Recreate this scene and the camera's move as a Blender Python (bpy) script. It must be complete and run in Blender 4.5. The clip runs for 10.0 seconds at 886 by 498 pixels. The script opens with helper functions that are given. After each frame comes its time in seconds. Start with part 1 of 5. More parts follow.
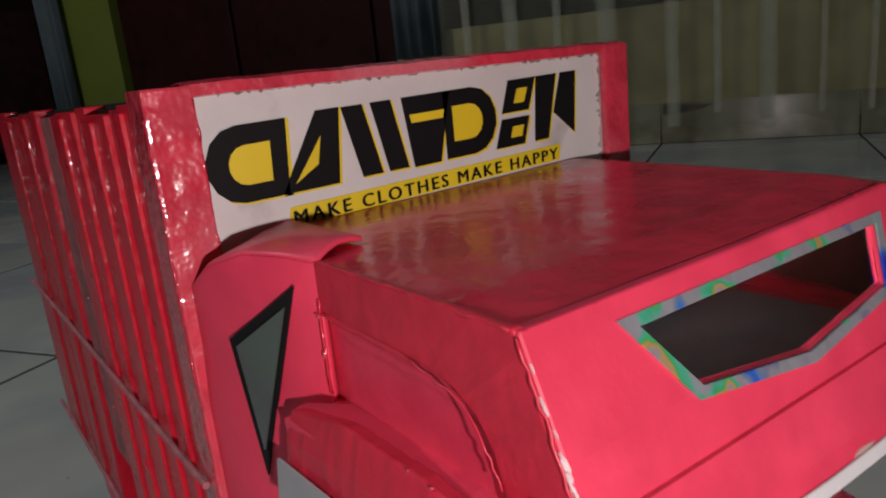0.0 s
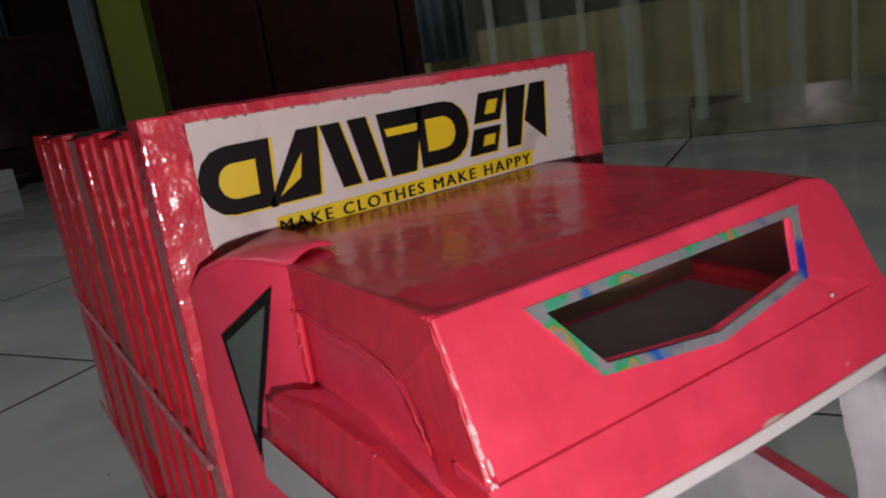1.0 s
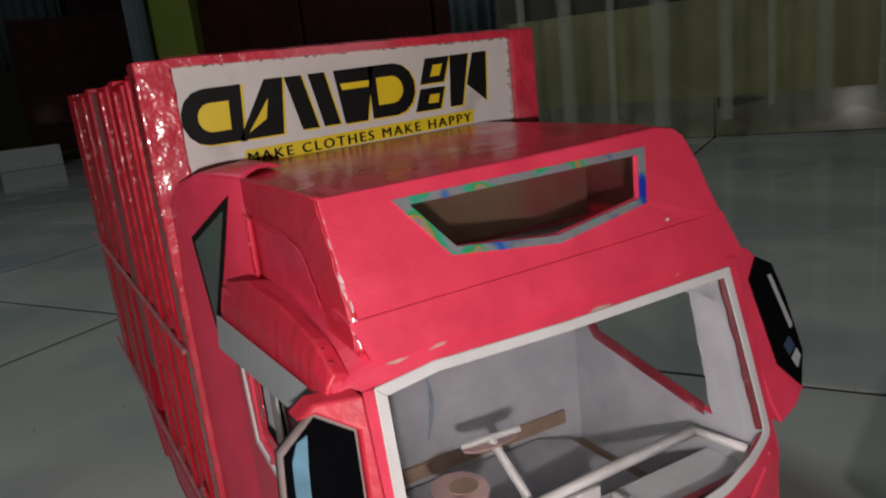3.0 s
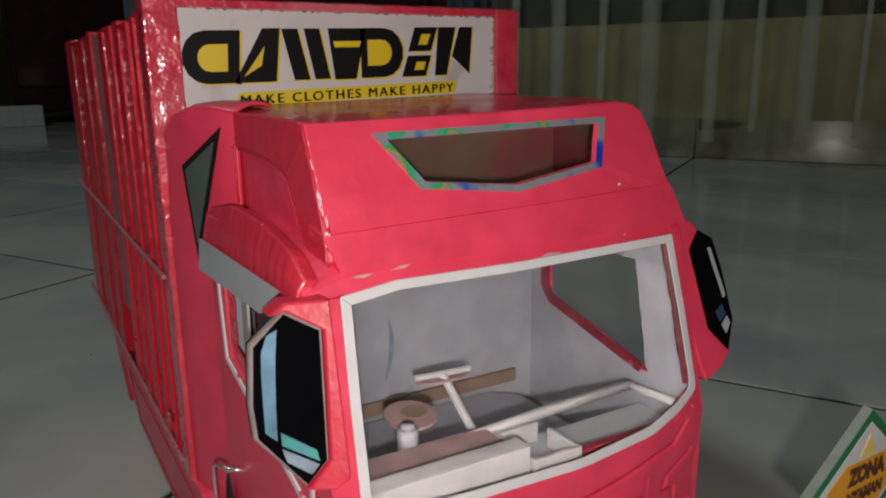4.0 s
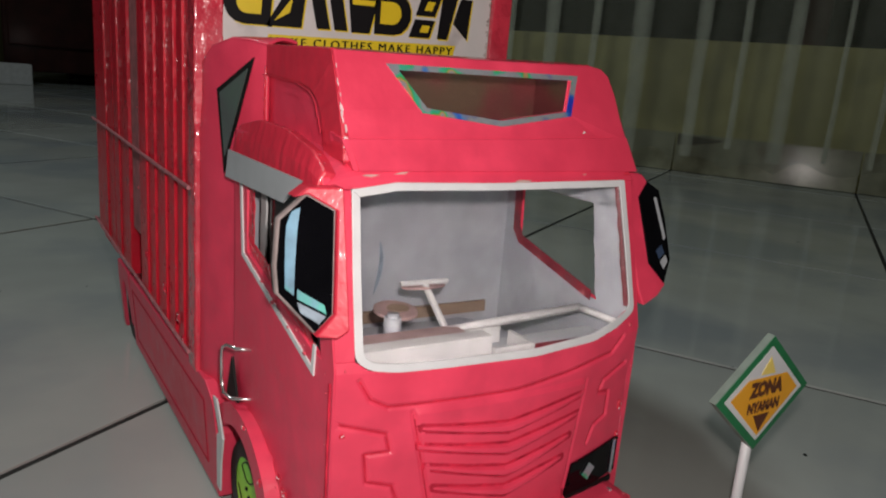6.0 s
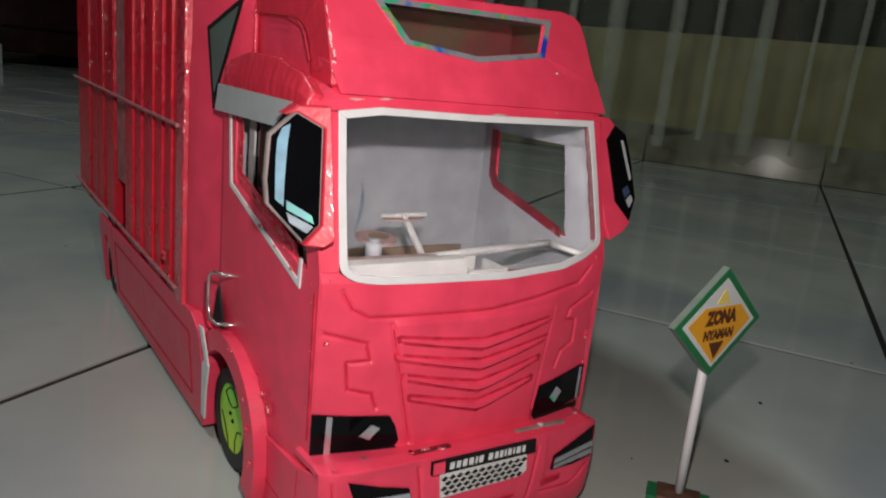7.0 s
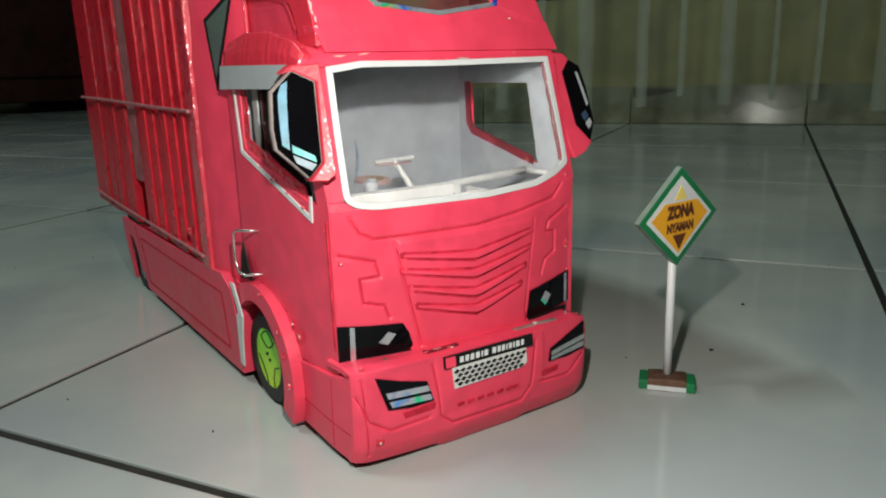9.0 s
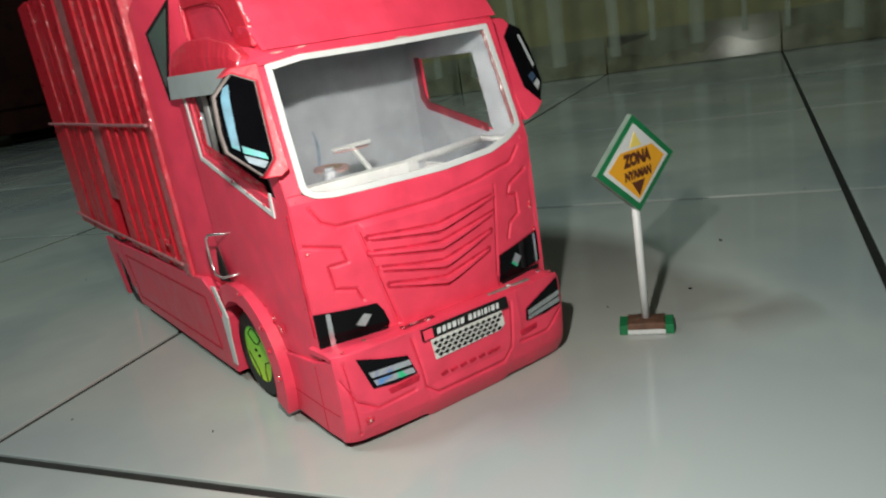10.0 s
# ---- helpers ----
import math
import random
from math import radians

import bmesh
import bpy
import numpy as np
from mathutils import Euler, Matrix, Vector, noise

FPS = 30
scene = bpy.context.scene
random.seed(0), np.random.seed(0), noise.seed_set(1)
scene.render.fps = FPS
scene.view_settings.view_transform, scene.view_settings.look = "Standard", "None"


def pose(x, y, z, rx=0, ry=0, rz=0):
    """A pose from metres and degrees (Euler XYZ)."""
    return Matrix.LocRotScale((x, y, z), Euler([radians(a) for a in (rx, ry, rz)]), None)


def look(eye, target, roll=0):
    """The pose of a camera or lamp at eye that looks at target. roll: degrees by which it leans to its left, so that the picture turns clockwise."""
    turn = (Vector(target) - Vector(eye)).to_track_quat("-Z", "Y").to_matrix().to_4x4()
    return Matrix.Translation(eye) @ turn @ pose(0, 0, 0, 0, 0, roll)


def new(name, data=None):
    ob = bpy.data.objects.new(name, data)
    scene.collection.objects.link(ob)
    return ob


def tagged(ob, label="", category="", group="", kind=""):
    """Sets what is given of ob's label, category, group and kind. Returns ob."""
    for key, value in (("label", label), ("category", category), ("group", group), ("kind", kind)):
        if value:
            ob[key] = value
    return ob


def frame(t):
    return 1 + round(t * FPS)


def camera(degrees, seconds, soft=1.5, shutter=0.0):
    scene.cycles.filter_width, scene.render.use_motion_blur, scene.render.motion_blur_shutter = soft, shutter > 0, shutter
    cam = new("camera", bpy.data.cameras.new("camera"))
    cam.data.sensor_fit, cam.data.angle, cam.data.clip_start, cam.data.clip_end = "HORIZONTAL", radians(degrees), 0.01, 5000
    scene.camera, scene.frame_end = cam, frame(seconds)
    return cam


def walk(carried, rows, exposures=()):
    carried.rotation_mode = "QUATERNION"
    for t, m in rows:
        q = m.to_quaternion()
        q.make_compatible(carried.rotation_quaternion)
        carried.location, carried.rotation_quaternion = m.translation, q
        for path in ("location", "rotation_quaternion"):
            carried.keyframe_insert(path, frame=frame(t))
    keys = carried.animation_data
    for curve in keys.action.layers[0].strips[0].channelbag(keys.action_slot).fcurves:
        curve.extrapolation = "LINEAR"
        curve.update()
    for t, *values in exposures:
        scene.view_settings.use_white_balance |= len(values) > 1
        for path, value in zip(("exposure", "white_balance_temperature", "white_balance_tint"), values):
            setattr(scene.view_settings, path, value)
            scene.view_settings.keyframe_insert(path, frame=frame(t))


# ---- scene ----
cam = camera(63.5, 10.0, soft=2.0, shutter=0.5)
PATH = [
    (0, (-0.1060, -0.0294, 0.2256), (0.8436, 1.4334, -0.2200), -5.86),
    (0.5, (-0.1045, -0.0412, 0.2257), (0.8047, 1.4456, -0.2244), -7.37),
    (1, (-0.1006, -0.0534, 0.2280), (0.7688, 1.4622, -0.2045), -8.30),
    (1.5, (-0.0969, -0.0707, 0.2262), (0.7512, 1.4546, -0.2146), -8.87),
    (2, (-0.0991, -0.0881, 0.2207), (0.6888, 1.4681, -0.2236), -8.36),
    (2.5, (-0.0960, -0.0973, 0.2191), (0.6843, 1.4655, -0.2154), -7.86),
    (4, (-0.1057, -0.1259, 0.2029), (0.7401, 1.4033, -0.2286), -0.64),
    (4.5, (-0.1121, -0.1337, 0.2002), (0.7511, 1.3871, -0.2266), 1.32),
    (5, (-0.1186, -0.1440, 0.1973), (0.7538, 1.3729, -0.2244), 2.80),
    (6.5, (-0.1365, -0.1744, 0.1785), (0.7811, 1.3121, -0.2556), 5.53),
    (7, (-0.1411, -0.1827, 0.1680), (0.8104, 1.2820, -0.2674), 6.02),
    (7.5, (-0.1455, -0.1924, 0.1604), (0.8144, 1.2680, -0.2708), 6.20),
    (8, (-0.1514, -0.2034, 0.1546), (0.8251, 1.2469, -0.2732), 4.67),
    (8.5, (-0.1562, -0.2145, 0.1522), (0.7918, 1.2542, -0.2771), 2.11),
    (9, (-0.1603, -0.2259, 0.1511), (0.7752, 1.2470, -0.2910), -1.64),
    (9.5, (-0.1590, -0.2363, 0.1517), (0.7588, 1.2443, -0.3012), -5.42),
    (10, (-0.1510, -0.2403, 0.1512), (0.7639, 1.2268, -0.3496), -9.50),
]
EXPOSE = [
    (0.0, -0.42, 6640, 21), (1.0, -0.46, 6640, 20), (2.0, -0.60, 6600, 13), (2.5, -0.66, 6580, 12), (4.0, -0.62, 6560, 12), (5.0, -0.45, 6520, 12),
    (6.5, -0.38, 6500, 10), (8.0, -0.24, 6440, 6), (9.0, 0.12, 6350, -3), (10.0, 0.15, 6350, -4),
]
walk(cam, [(t, look(eye, target, roll)) for t, eye, target, roll in PATH], EXPOSE)

# ---------------------------------------------------------------- light
world = bpy.data.worlds.new("night_room")
scene.world = world
world.use_nodes = True
world.node_tree.nodes["Background"].inputs["Color"].default_value = (0.55, 0.62, 0.60, 1)
world.node_tree.nodes["Background"].inputs["Strength"].default_value = 0.02


def lamp(name, kind, m, energy, color, size):
    data = bpy.data.lights.new(name, kind)
    data.energy, data.color = energy, color
    if kind == "AREA":
        data.shape, data.size, data.size_y = "RECTANGLE", size, 0.05
    else:
        data.shadow_soft_size = size
    ob = new(name, data)
    ob.matrix_world = m
    return ob


# the phone's torch, beside and above the middle of its way
lamp("torch", "POINT", pose(-0.118, -0.158, 0.2004), 2.75, (1.0, 0.91, 0.86), 0.004)
# the tube lamp under the ceiling, off to the truck's side
lamp("tube_lamp_light", "AREA", look((-1.25, 0.95, 2.35), (0.1, 0.3, 0)), 25.0, (0.88, 0.99, 0.97), 0.7)

# ---------------------------------------------------------------- materials


def material(name, color, rough=0.5, metal=0.0, vary=0.12, scale=60.0, bump=0.0, bump_scale=200.0, coat=0.0,
             spec=0.5, second=None, second_scale=8.0, second_at=0.55, rand=0.0, rough_vary=0.0, bump_depth=0.001, world_space=False, bump_detail=4.0, second_soft=0.12):
    m = bpy.data.materials.new(name)
    m.use_nodes = True
    nt = m.node_tree
    n, l = nt.nodes, nt.links
    b = n["Principled BSDF"]
    b.inputs["Roughness"].default_value = rough
    b.inputs["Metallic"].default_value = metal
    b.inputs["Coat Weight"].default_value = coat
    b.inputs["Coat Roughness"].default_value = 0.12
    b.inputs["Specular IOR Level"].default_value = spec
    co = n.new("ShaderNodeNewGeometry" if world_space else "ShaderNodeTexCoord")
    where = co.outputs["Position" if world_space else "Object"]
    fine = n.new("ShaderNodeTexNoise")
    fine.inputs["Scale"].default_value, fine.inputs["Detail"].default_value = scale, 6
    l.new(where, fine.inputs["Vector"])
    hsv = n.new("ShaderNodeHueSaturation")
    hsv.inputs["Color"].default_value = (*color, 1)
    span = n.new("ShaderNodeMapRange")
    span.inputs["From Min"].default_value, span.inputs["From Max"].default_value = 0.3, 0.7
    span.inputs["To Min"].default_value, span.inputs["To Max"].default_value = 1 - vary, 1 + vary
    l.new(fine.outputs["Fac"], span.inputs["Value"])
    value = span.outputs["Result"]
    if rand:
        info = n.new("ShaderNodeObjectInfo")
        r = n.new("ShaderNodeMapRange")
        r.inputs["To Min"].default_value, r.inputs["To Max"].default_value = 1 - rand, 1 + rand
        l.new(info.outputs["Random"], r.inputs["Value"])
        mul = n.new("ShaderNodeMath")
        mul.operation = "MULTIPLY"
        l.new(value, mul.inputs[0]), l.new(r.outputs["Result"], mul.inputs[1])
        value = mul.outputs["Value"]
    l.new(value, hsv.inputs["Value"])
    out = hsv.outputs["Color"]
    if second:
        blot = n.new("ShaderNodeTexNoise")
        blot.inputs["Scale"].default_value, blot.inputs["Detail"].default_value = second_scale, 5
        l.new(where, blot.inputs["Vector"])
        ramp = n.new("ShaderNodeMapRange")
        ramp.inputs["From Min"].default_value, ramp.inputs["From Max"].default_value = second_at, second_at + second_soft
        l.new(blot.outputs["Fac"], ramp.inputs["Value"])
        mix = n.new("ShaderNodeMix")
        mix.data_type = "RGBA"
        l.new(ramp.outputs["Result"], mix.inputs["Factor"])
        l.new(out, mix.inputs["A"])
        mix.inputs["B"].default_value = (*second, 1)
        out = mix.outputs["Result"]
    l.new(out, b.inputs["Base Color"])
    if rough_vary:
        rn = n.new("ShaderNodeMapRange")
        rn.inputs["From Min"].default_value, rn.inputs["From Max"].default_value = 0.3, 0.7
        rn.inputs["To Min"].default_value, rn.inputs["To Max"].default_value = max(0.02, rough - rough_vary), rough + rough_vary
        l.new(fine.outputs["Fac"], rn.inputs["Value"]), l.new(rn.outputs["Result"], b.inputs["Roughness"])
    if bump:
        bn = n.new("ShaderNodeTexNoise")
        bn.inputs["Scale"].default_value, bn.inputs["Detail"].default_value = bump_scale, bump_detail
        l.new(where, bn.inputs["Vector"])
        bp = n.new("ShaderNodeBump")
        bp.inputs["Strength"].default_value, bp.inputs["Distance"].default_value = bump, bump_depth
        l.new(bn.outputs["Fac"], bp.inputs["Height"]), l.new(bp.outputs["Normal"], b.inputs["Normal"]), l.new(bp.outputs["Normal"], b.inputs["Coat Normal"])
    return m


RED_C = (0.77, 0.051, 0.110)
RED = material("red_painted_card", RED_C, 0.46, vary=0.12, scale=90, bump=0.42, bump_scale=95, coat=0.12, spec=0.5, second=(0.70, 0.040, 0.088), second_scale=16, second_at=0.40, second_soft=0.35, rough_vary=0.08)
# the pinkish blotches paint torch glare into the tape's colour
TAPE = material("red_card_under_clear_tape", (0.66, 0.04, 0.075), 0.28, vary=0.15, scale=120, bump=0.75, bump_scale=210, bump_detail=2.2, coat=1.0, rough_vary=0.1, bump_depth=0.0013, second=(0.70, 0.15, 0.19), second_scale=26, second_at=0.46, second_soft=0.2)
STAKE = material("red_taped_stake", (0.64, 0.014, 0.036), 0.34, vary=0.14, scale=110, bump=0.6, bump_scale=190, bump_detail=1.2, coat=0.25, spec=0.2, rough_vary=0.1, rand=0.10)
ROOF_TAPE = material("red_card_under_smooth_tape", (0.66, 0.028, 0.062), 0.34, vary=0.12, scale=60, bump=0.45, bump_scale=130, bump_detail=3.0, coat=0.4, rough_vary=0.14)
# red card darkened in colour for the shade in the stake gaps
SHADED_BOX_RED = material("gap_shaded_red_card", (0.16, 0.006, 0.012), 0.8, vary=0.2, scale=60, bump=0.3, spec=0.15)
TAPE_EDGE = material("clear_tape_edge_over_red", (0.62, 0.022, 0.05), 0.2, vary=0.2, scale=160, bump=0.8, bump_scale=420, bump_detail=1.0, coat=1.0, bump_depth=0.0012)
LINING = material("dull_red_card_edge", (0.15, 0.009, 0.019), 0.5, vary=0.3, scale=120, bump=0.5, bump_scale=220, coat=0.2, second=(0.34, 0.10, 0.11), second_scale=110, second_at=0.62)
RIB = material("red_corrugated_edge", (0.62, 0.025, 0.055), 0.45, vary=0.10, scale=150, bump=0.4, bump_scale=200, coat=0.2)
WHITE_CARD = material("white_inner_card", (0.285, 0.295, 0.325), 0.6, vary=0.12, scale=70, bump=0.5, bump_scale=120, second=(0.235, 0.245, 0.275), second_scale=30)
WHITE_STRIP = material("white_strip", (0.65, 0.655, 0.67), 0.45, vary=0.05, scale=120)
BROWN_CARD = material("bare_brown_card", (0.19, 0.13, 0.095), 0.75, vary=0.2, scale=90, bump=0.3)
OFF_WHITE = material("off_white_card", (0.42, 0.415, 0.42), 0.55, vary=0.10, scale=90, bump=0.3, bump_scale=160, second=(0.33, 0.32, 0.33), second_scale=40)
BLUE_MARK = material("grey_blue_mark", (0.15, 0.19, 0.24), 0.6, vary=0.3, scale=200)
PINK_CARD = material("dull_pink_card", (0.30, 0.20, 0.20), 0.65, vary=0.15, scale=120, bump=0.3)
GREY_CARD = material("grey_paper", (0.36, 0.38, 0.40), 0.5, vary=0.05, scale=120)
BLACK_GLOSS = material("black_gloss_sticker", (0.003, 0.003, 0.004), 0.03, vary=0.2, spec=0.12)
DARK_FILM = material("dark_brown_film", (0.012, 0.007, 0.007), 0.12, vary=0.3, scale=60, spec=0.3)
BLACK = material("matt_black", (0.008, 0.008, 0.008), 0.6, vary=0.3, spec=0.2)
# darker reds laid along grooves and creases in place of their shade
GROOVE_SHADE = material("deep_groove_shade", (0.50, 0.022, 0.052), 0.8, vary=0.4, scale=200, spec=0.1)
CREASE_SHADE = material("pressed_line", (0.56, 0.024, 0.055), 0.7, vary=0.25, scale=200, spec=0.15)
RUBBER = material("black_rubber", (0.014, 0.014, 0.015), 0.6, vary=0.3, bump=0.3)
LIME = material("lime_green_rim", (0.34, 0.74, 0.03), 0.4, vary=0.12, scale=120)
# the printed rim runs from green above to lime below
nodes, links = LIME.node_tree.nodes, LIME.node_tree.links
axis, split, fade, hues = nodes.new("ShaderNodeTexCoord"), nodes.new("ShaderNodeSeparateXYZ"), nodes.new("ShaderNodeMapRange"), nodes.new("ShaderNodeMix")
hues.data_type = "RGBA"
fade.inputs["From Min"].default_value, fade.inputs["From Max"].default_value = 0.010, 0.035
links.new(axis.outputs["Object"], split.inputs["Vector"]), links.new(split.outputs["Z"], fade.inputs["Value"])
links.new(fade.outputs["Result"], hues.inputs["Factor"])
hues.inputs["A"].default_value, hues.inputs["B"].default_value = (0.56, 0.82, 0.03, 1), (0.20, 0.70, 0.06, 1)
links.new(hues.outputs["Result"], next(k for k in nodes if k.type == "HUE_SAT").inputs["Color"])
# pale specks that paint in glints of the torch on tape
GLINT_CHIP = material("pale_painted_glint", (0.82, 0.62, 0.64), 0.22, vary=0.2, scale=200, coat=0.6)
WIRE = material("steel_wire", (0.72, 0.70, 0.70), 0.22, metal=0.9, vary=0.1)
WORN_EDGE = material("worn_beige_card_edge", (0.24, 0.19, 0.185), 0.6, vary=0.25, scale=200, bump=0.3)
BARE = material("rubbed_card", (0.52, 0.34, 0.31), 0.6, vary=0.25, scale=200, bump=0.3)
# bare brown card darkened and reddened for shade and reflection inside the deflector
SHADED_INNER_BROWN = material("shaded_brown_inner_card", (0.13, 0.020, 0.022), 0.7, vary=0.3, scale=70, bump=0.3, second=(0.095, 0.052, 0.03), second_scale=24, second_at=0.5, second_soft=0.1)
STICK = material("pink_brown_stick", (0.42, 0.15, 0.17), 0.5, vary=0.25, scale=160, bump=0.3)
PAPER = material("worn_white_paper", (0.66, 0.65, 0.64), 0.45, vary=0.06, scale=50, bump=0.3, bump_scale=120, coat=0.3, second=(0.40, 0.37, 0.36), second_scale=32, second_at=0.60)
INK = material("black_ink", (0.007, 0.007, 0.008), 0.6, vary=0.2, spec=0.15)
TORN = material("torn_brownish_paper", (0.24, 0.19, 0.17), 0.7, vary=0.35, scale=160, bump=0.4, second=(0.45, 0.42, 0.40), second_scale=60, second_at=0.5)
YELLOW = material("yellow_ink", (0.78, 0.60, 0.02), 0.45, vary=0.06)
SILVER = material("silver_strip", (0.55, 0.57, 0.60), 0.2, metal=0.8, vary=0.15, scale=200)
MESH = material("white_mesh", (0.66, 0.65, 0.64), 0.5, vary=0.1)
SIGN_GREEN = material("green_card", (0.015, 0.17, 0.06), 0.45, vary=0.15, scale=100)
CARD_EDGE = material("greenish_card_edge", (0.16, 0.20, 0.17), 0.5, vary=0.15, scale=150)
SIGN_ORANGE = material("orange_ink", (0.80, 0.37, 0.02), 0.5, vary=0.08)
SIGN_BROWN = material("brown_ink", (0.10, 0.028, 0.01), 0.5, vary=0.2)
SIGN_YELLOW = material("pale_yellow_ink", (0.80, 0.62, 0.15), 0.5, vary=0.08)
SIGN_BASE = material("brown_glue", (0.12, 0.06, 0.04), 0.4, vary=0.35, scale=200, bump=0.4)


def hologram(name, tone=(0.62, 0.65, 0.70), warm=True, crinkle=0.0):
    """Silver foil whose view-dependent rainbow glints are painted as fixed colour patches."""
    m = material(name, tone, 0.19, metal=0.6, vary=0.25, scale=140, bump=crinkle, bump_scale=130, bump_detail=2.0)
    n, l = m.node_tree.nodes, m.node_tree.links
    b = n["Principled BSDF"]
    co = n.new("ShaderNodeTexCoord")
    noise_node = n.new("ShaderNodeTexNoise")
    noise_node.inputs["Scale"].default_value, noise_node.inputs["Detail"].default_value = 85, 2
    l.new(co.outputs["Object"], noise_node.inputs["Vector"])
    # patches of pure colour painted in for the foil's rainbow glints
    hue = n.new("ShaderNodeTexNoise")
    hue.inputs["Scale"].default_value, hue.inputs["Detail"].default_value = 100, 2.0
    l.new(co.outputs["Object"], hue.inputs["Vector"])
    ramp = n.new("ShaderNodeValToRGB")
    stops = ramp.color_ramp.elements
    stops[0].position, stops[0].color = 0.26, (0.05, 0.10, 1.0, 1)
    stops[1].position, stops[1].color = 0.76, (0.9, 0.16, 0.30, 1) if warm else (0.05, 0.45, 0.75, 1)
    for at, col in ((0.34, (0.08, 0.25, 1.0, 1)), (0.37, (0.15, 0.45, 1.0, 1)), (0.41, (0.40, 0.42, 0.66, 1)), (0.45, (*tone, 1)), (0.57, (*tone, 1)), (0.61, (0.10, 0.85, 0.55, 1)), (0.65, (0.10, 0.8, 0.25, 1)), (0.67, (1.0, 0.6, 0.15, 1)), (0.71, (*tone, 1))):
        e = stops.new(at)
        e.color = col if warm or col[0] < 0.5 else (*tone, 1)
    l.new(hue.outputs["Fac"], ramp.inputs["Fac"])
    for old in list(b.inputs["Base Color"].links):
        l.remove(old)
    l.new(ramp.outputs["Color"], b.inputs["Base Color"])
    film = n.new("ShaderNodeMapRange")
    film.inputs["From Min"].default_value, film.inputs["From Max"].default_value = 0.3, 0.7
    film.inputs["To Min"].default_value, film.inputs["To Max"].default_value = 250, 900
    l.new(noise_node.outputs["Fac"], film.inputs["Value"])
    l.new(film.outputs["Result"], b.inputs["Thin Film Thickness"])
    b.inputs["Thin Film IOR"].default_value = 1.8
    return m


HOLO = hologram("hologram_foil", (0.56, 0.59, 0.66), crinkle=0.9)
# the green second tone paints in a reflection on the grey film
FOIL_GREY = material("grey_mirror_foil", (0.135, 0.16, 0.16), 0.3, metal=0.5, vary=0.2, scale=60, second=(0.09, 0.20, 0.135), second_scale=30, second_at=0.48, second_soft=0.2)
FOIL_DARK = hologram("dark_hologram_foil", (0.10, 0.16, 0.30), False)


def clear(name, tint=(1, 1, 1), rough=0.0, ior=1.2):
    m = bpy.data.materials.new(name)
    m.use_nodes = True
    b = m.node_tree.nodes["Principled BSDF"]
    b.inputs["Base Color"].default_value = (*tint, 1)
    b.inputs["Roughness"].default_value = rough
    b.inputs["Transmission Weight"].default_value = 1.0
    b.inputs["IOR"].default_value = ior
    return m


FILM = clear("clear_plastic_film")
PANE = clear("reflecting_plastic_film", (0.92, 0.93, 0.94), ior=1.5, rough=0.03)


def gauze(name, color, alpha, soft=False):
    """See-through net; a soft one thins out towards both of its sides."""
    m = material(name, color, 0.7, vary=0.12, scale=25, bump=0.2)
    nt = m.node_tree
    b, out = nt.nodes["Principled BSDF"], nt.nodes["Material Output"]
    t, mix = nt.nodes.new("ShaderNodeBsdfTransparent"), nt.nodes.new("ShaderNodeMixShader")
    mix.inputs["Fac"].default_value = alpha
    if soft:
        co, split, ramp, thin = (nt.nodes.new(k) for k in ("ShaderNodeTexCoord", "ShaderNodeSeparateXYZ", "ShaderNodeFloatCurve", "ShaderNodeMath"))
        curve = ramp.mapping.curves[0].points
        curve[0].location, curve[1].location = (0, 0.05), (1, 0.05)
        for at, v in ((0.22, 0.62), (0.5, 1.0), (0.8, 0.55)):
            curve.new(at, v)
        ramp.mapping.update()
        thin.operation, thin.inputs[1].default_value = "MULTIPLY", alpha
        nt.links.new(co.outputs["Generated"], split.inputs[0]), nt.links.new(split.outputs["Y"], ramp.inputs["Value"])
        nt.links.new(ramp.outputs[0], thin.inputs[0]), nt.links.new(thin.outputs[0], mix.inputs["Fac"])
    nt.links.new(t.outputs[0], mix.inputs[1]), nt.links.new(b.outputs[0], mix.inputs[2])
    nt.links.new(mix.outputs[0], out.inputs["Surface"])
    return m


TILE = material("glazed_floor_tile", (0.432, 0.443, 0.422), 0.085, vary=0.08, scale=9, bump=0.04, bump_scale=11, spec=0.5,
                second=(0.33, 0.355, 0.368), second_scale=3.4, second_at=0.46, rand=0.06, rough_vary=0.05, world_space=True)
GROUT = material("dark_grout", (0.012, 0.011, 0.010), 0.6, vary=0.4, scale=80, bump=0.4)
SKIRT_TILE = material("glazed_skirting_tile", (0.30, 0.295, 0.21), 0.17, vary=0.2, scale=22, rand=0.08, bump=0.03, bump_scale=20, second=(0.13, 0.11, 0.065), second_scale=8, second_at=0.50, second_soft=0.25)
OLIVE = material("olive_green_wall_paint", (0.37, 0.34, 0.15), 0.55, vary=0.2, scale=14, bump=0.2, bump_scale=50, second=(0.23, 0.205, 0.085), second_scale=4.5, second_at=0.46, second_soft=0.25)
# a darkened copy of the olive paint stands in for weak far light
DIM_WALL = material("dimmed_olive_wall_paint", (0.13, 0.12, 0.05), 0.7, vary=0.1, scale=5, bump=0.15, bump_scale=60, second=(0.10, 0.09, 0.04), second_scale=3)
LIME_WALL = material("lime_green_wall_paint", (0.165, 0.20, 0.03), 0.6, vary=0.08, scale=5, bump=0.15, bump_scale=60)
CEIL = material("white_ceiling", (0.7, 0.7, 0.68), 0.8, vary=0.05, scale=4)
DARK_WOOD = material("dark_red_wood", (0.030, 0.006, 0.005), 0.5, vary=0.35, scale=18, coat=0.03, spec=0.2)
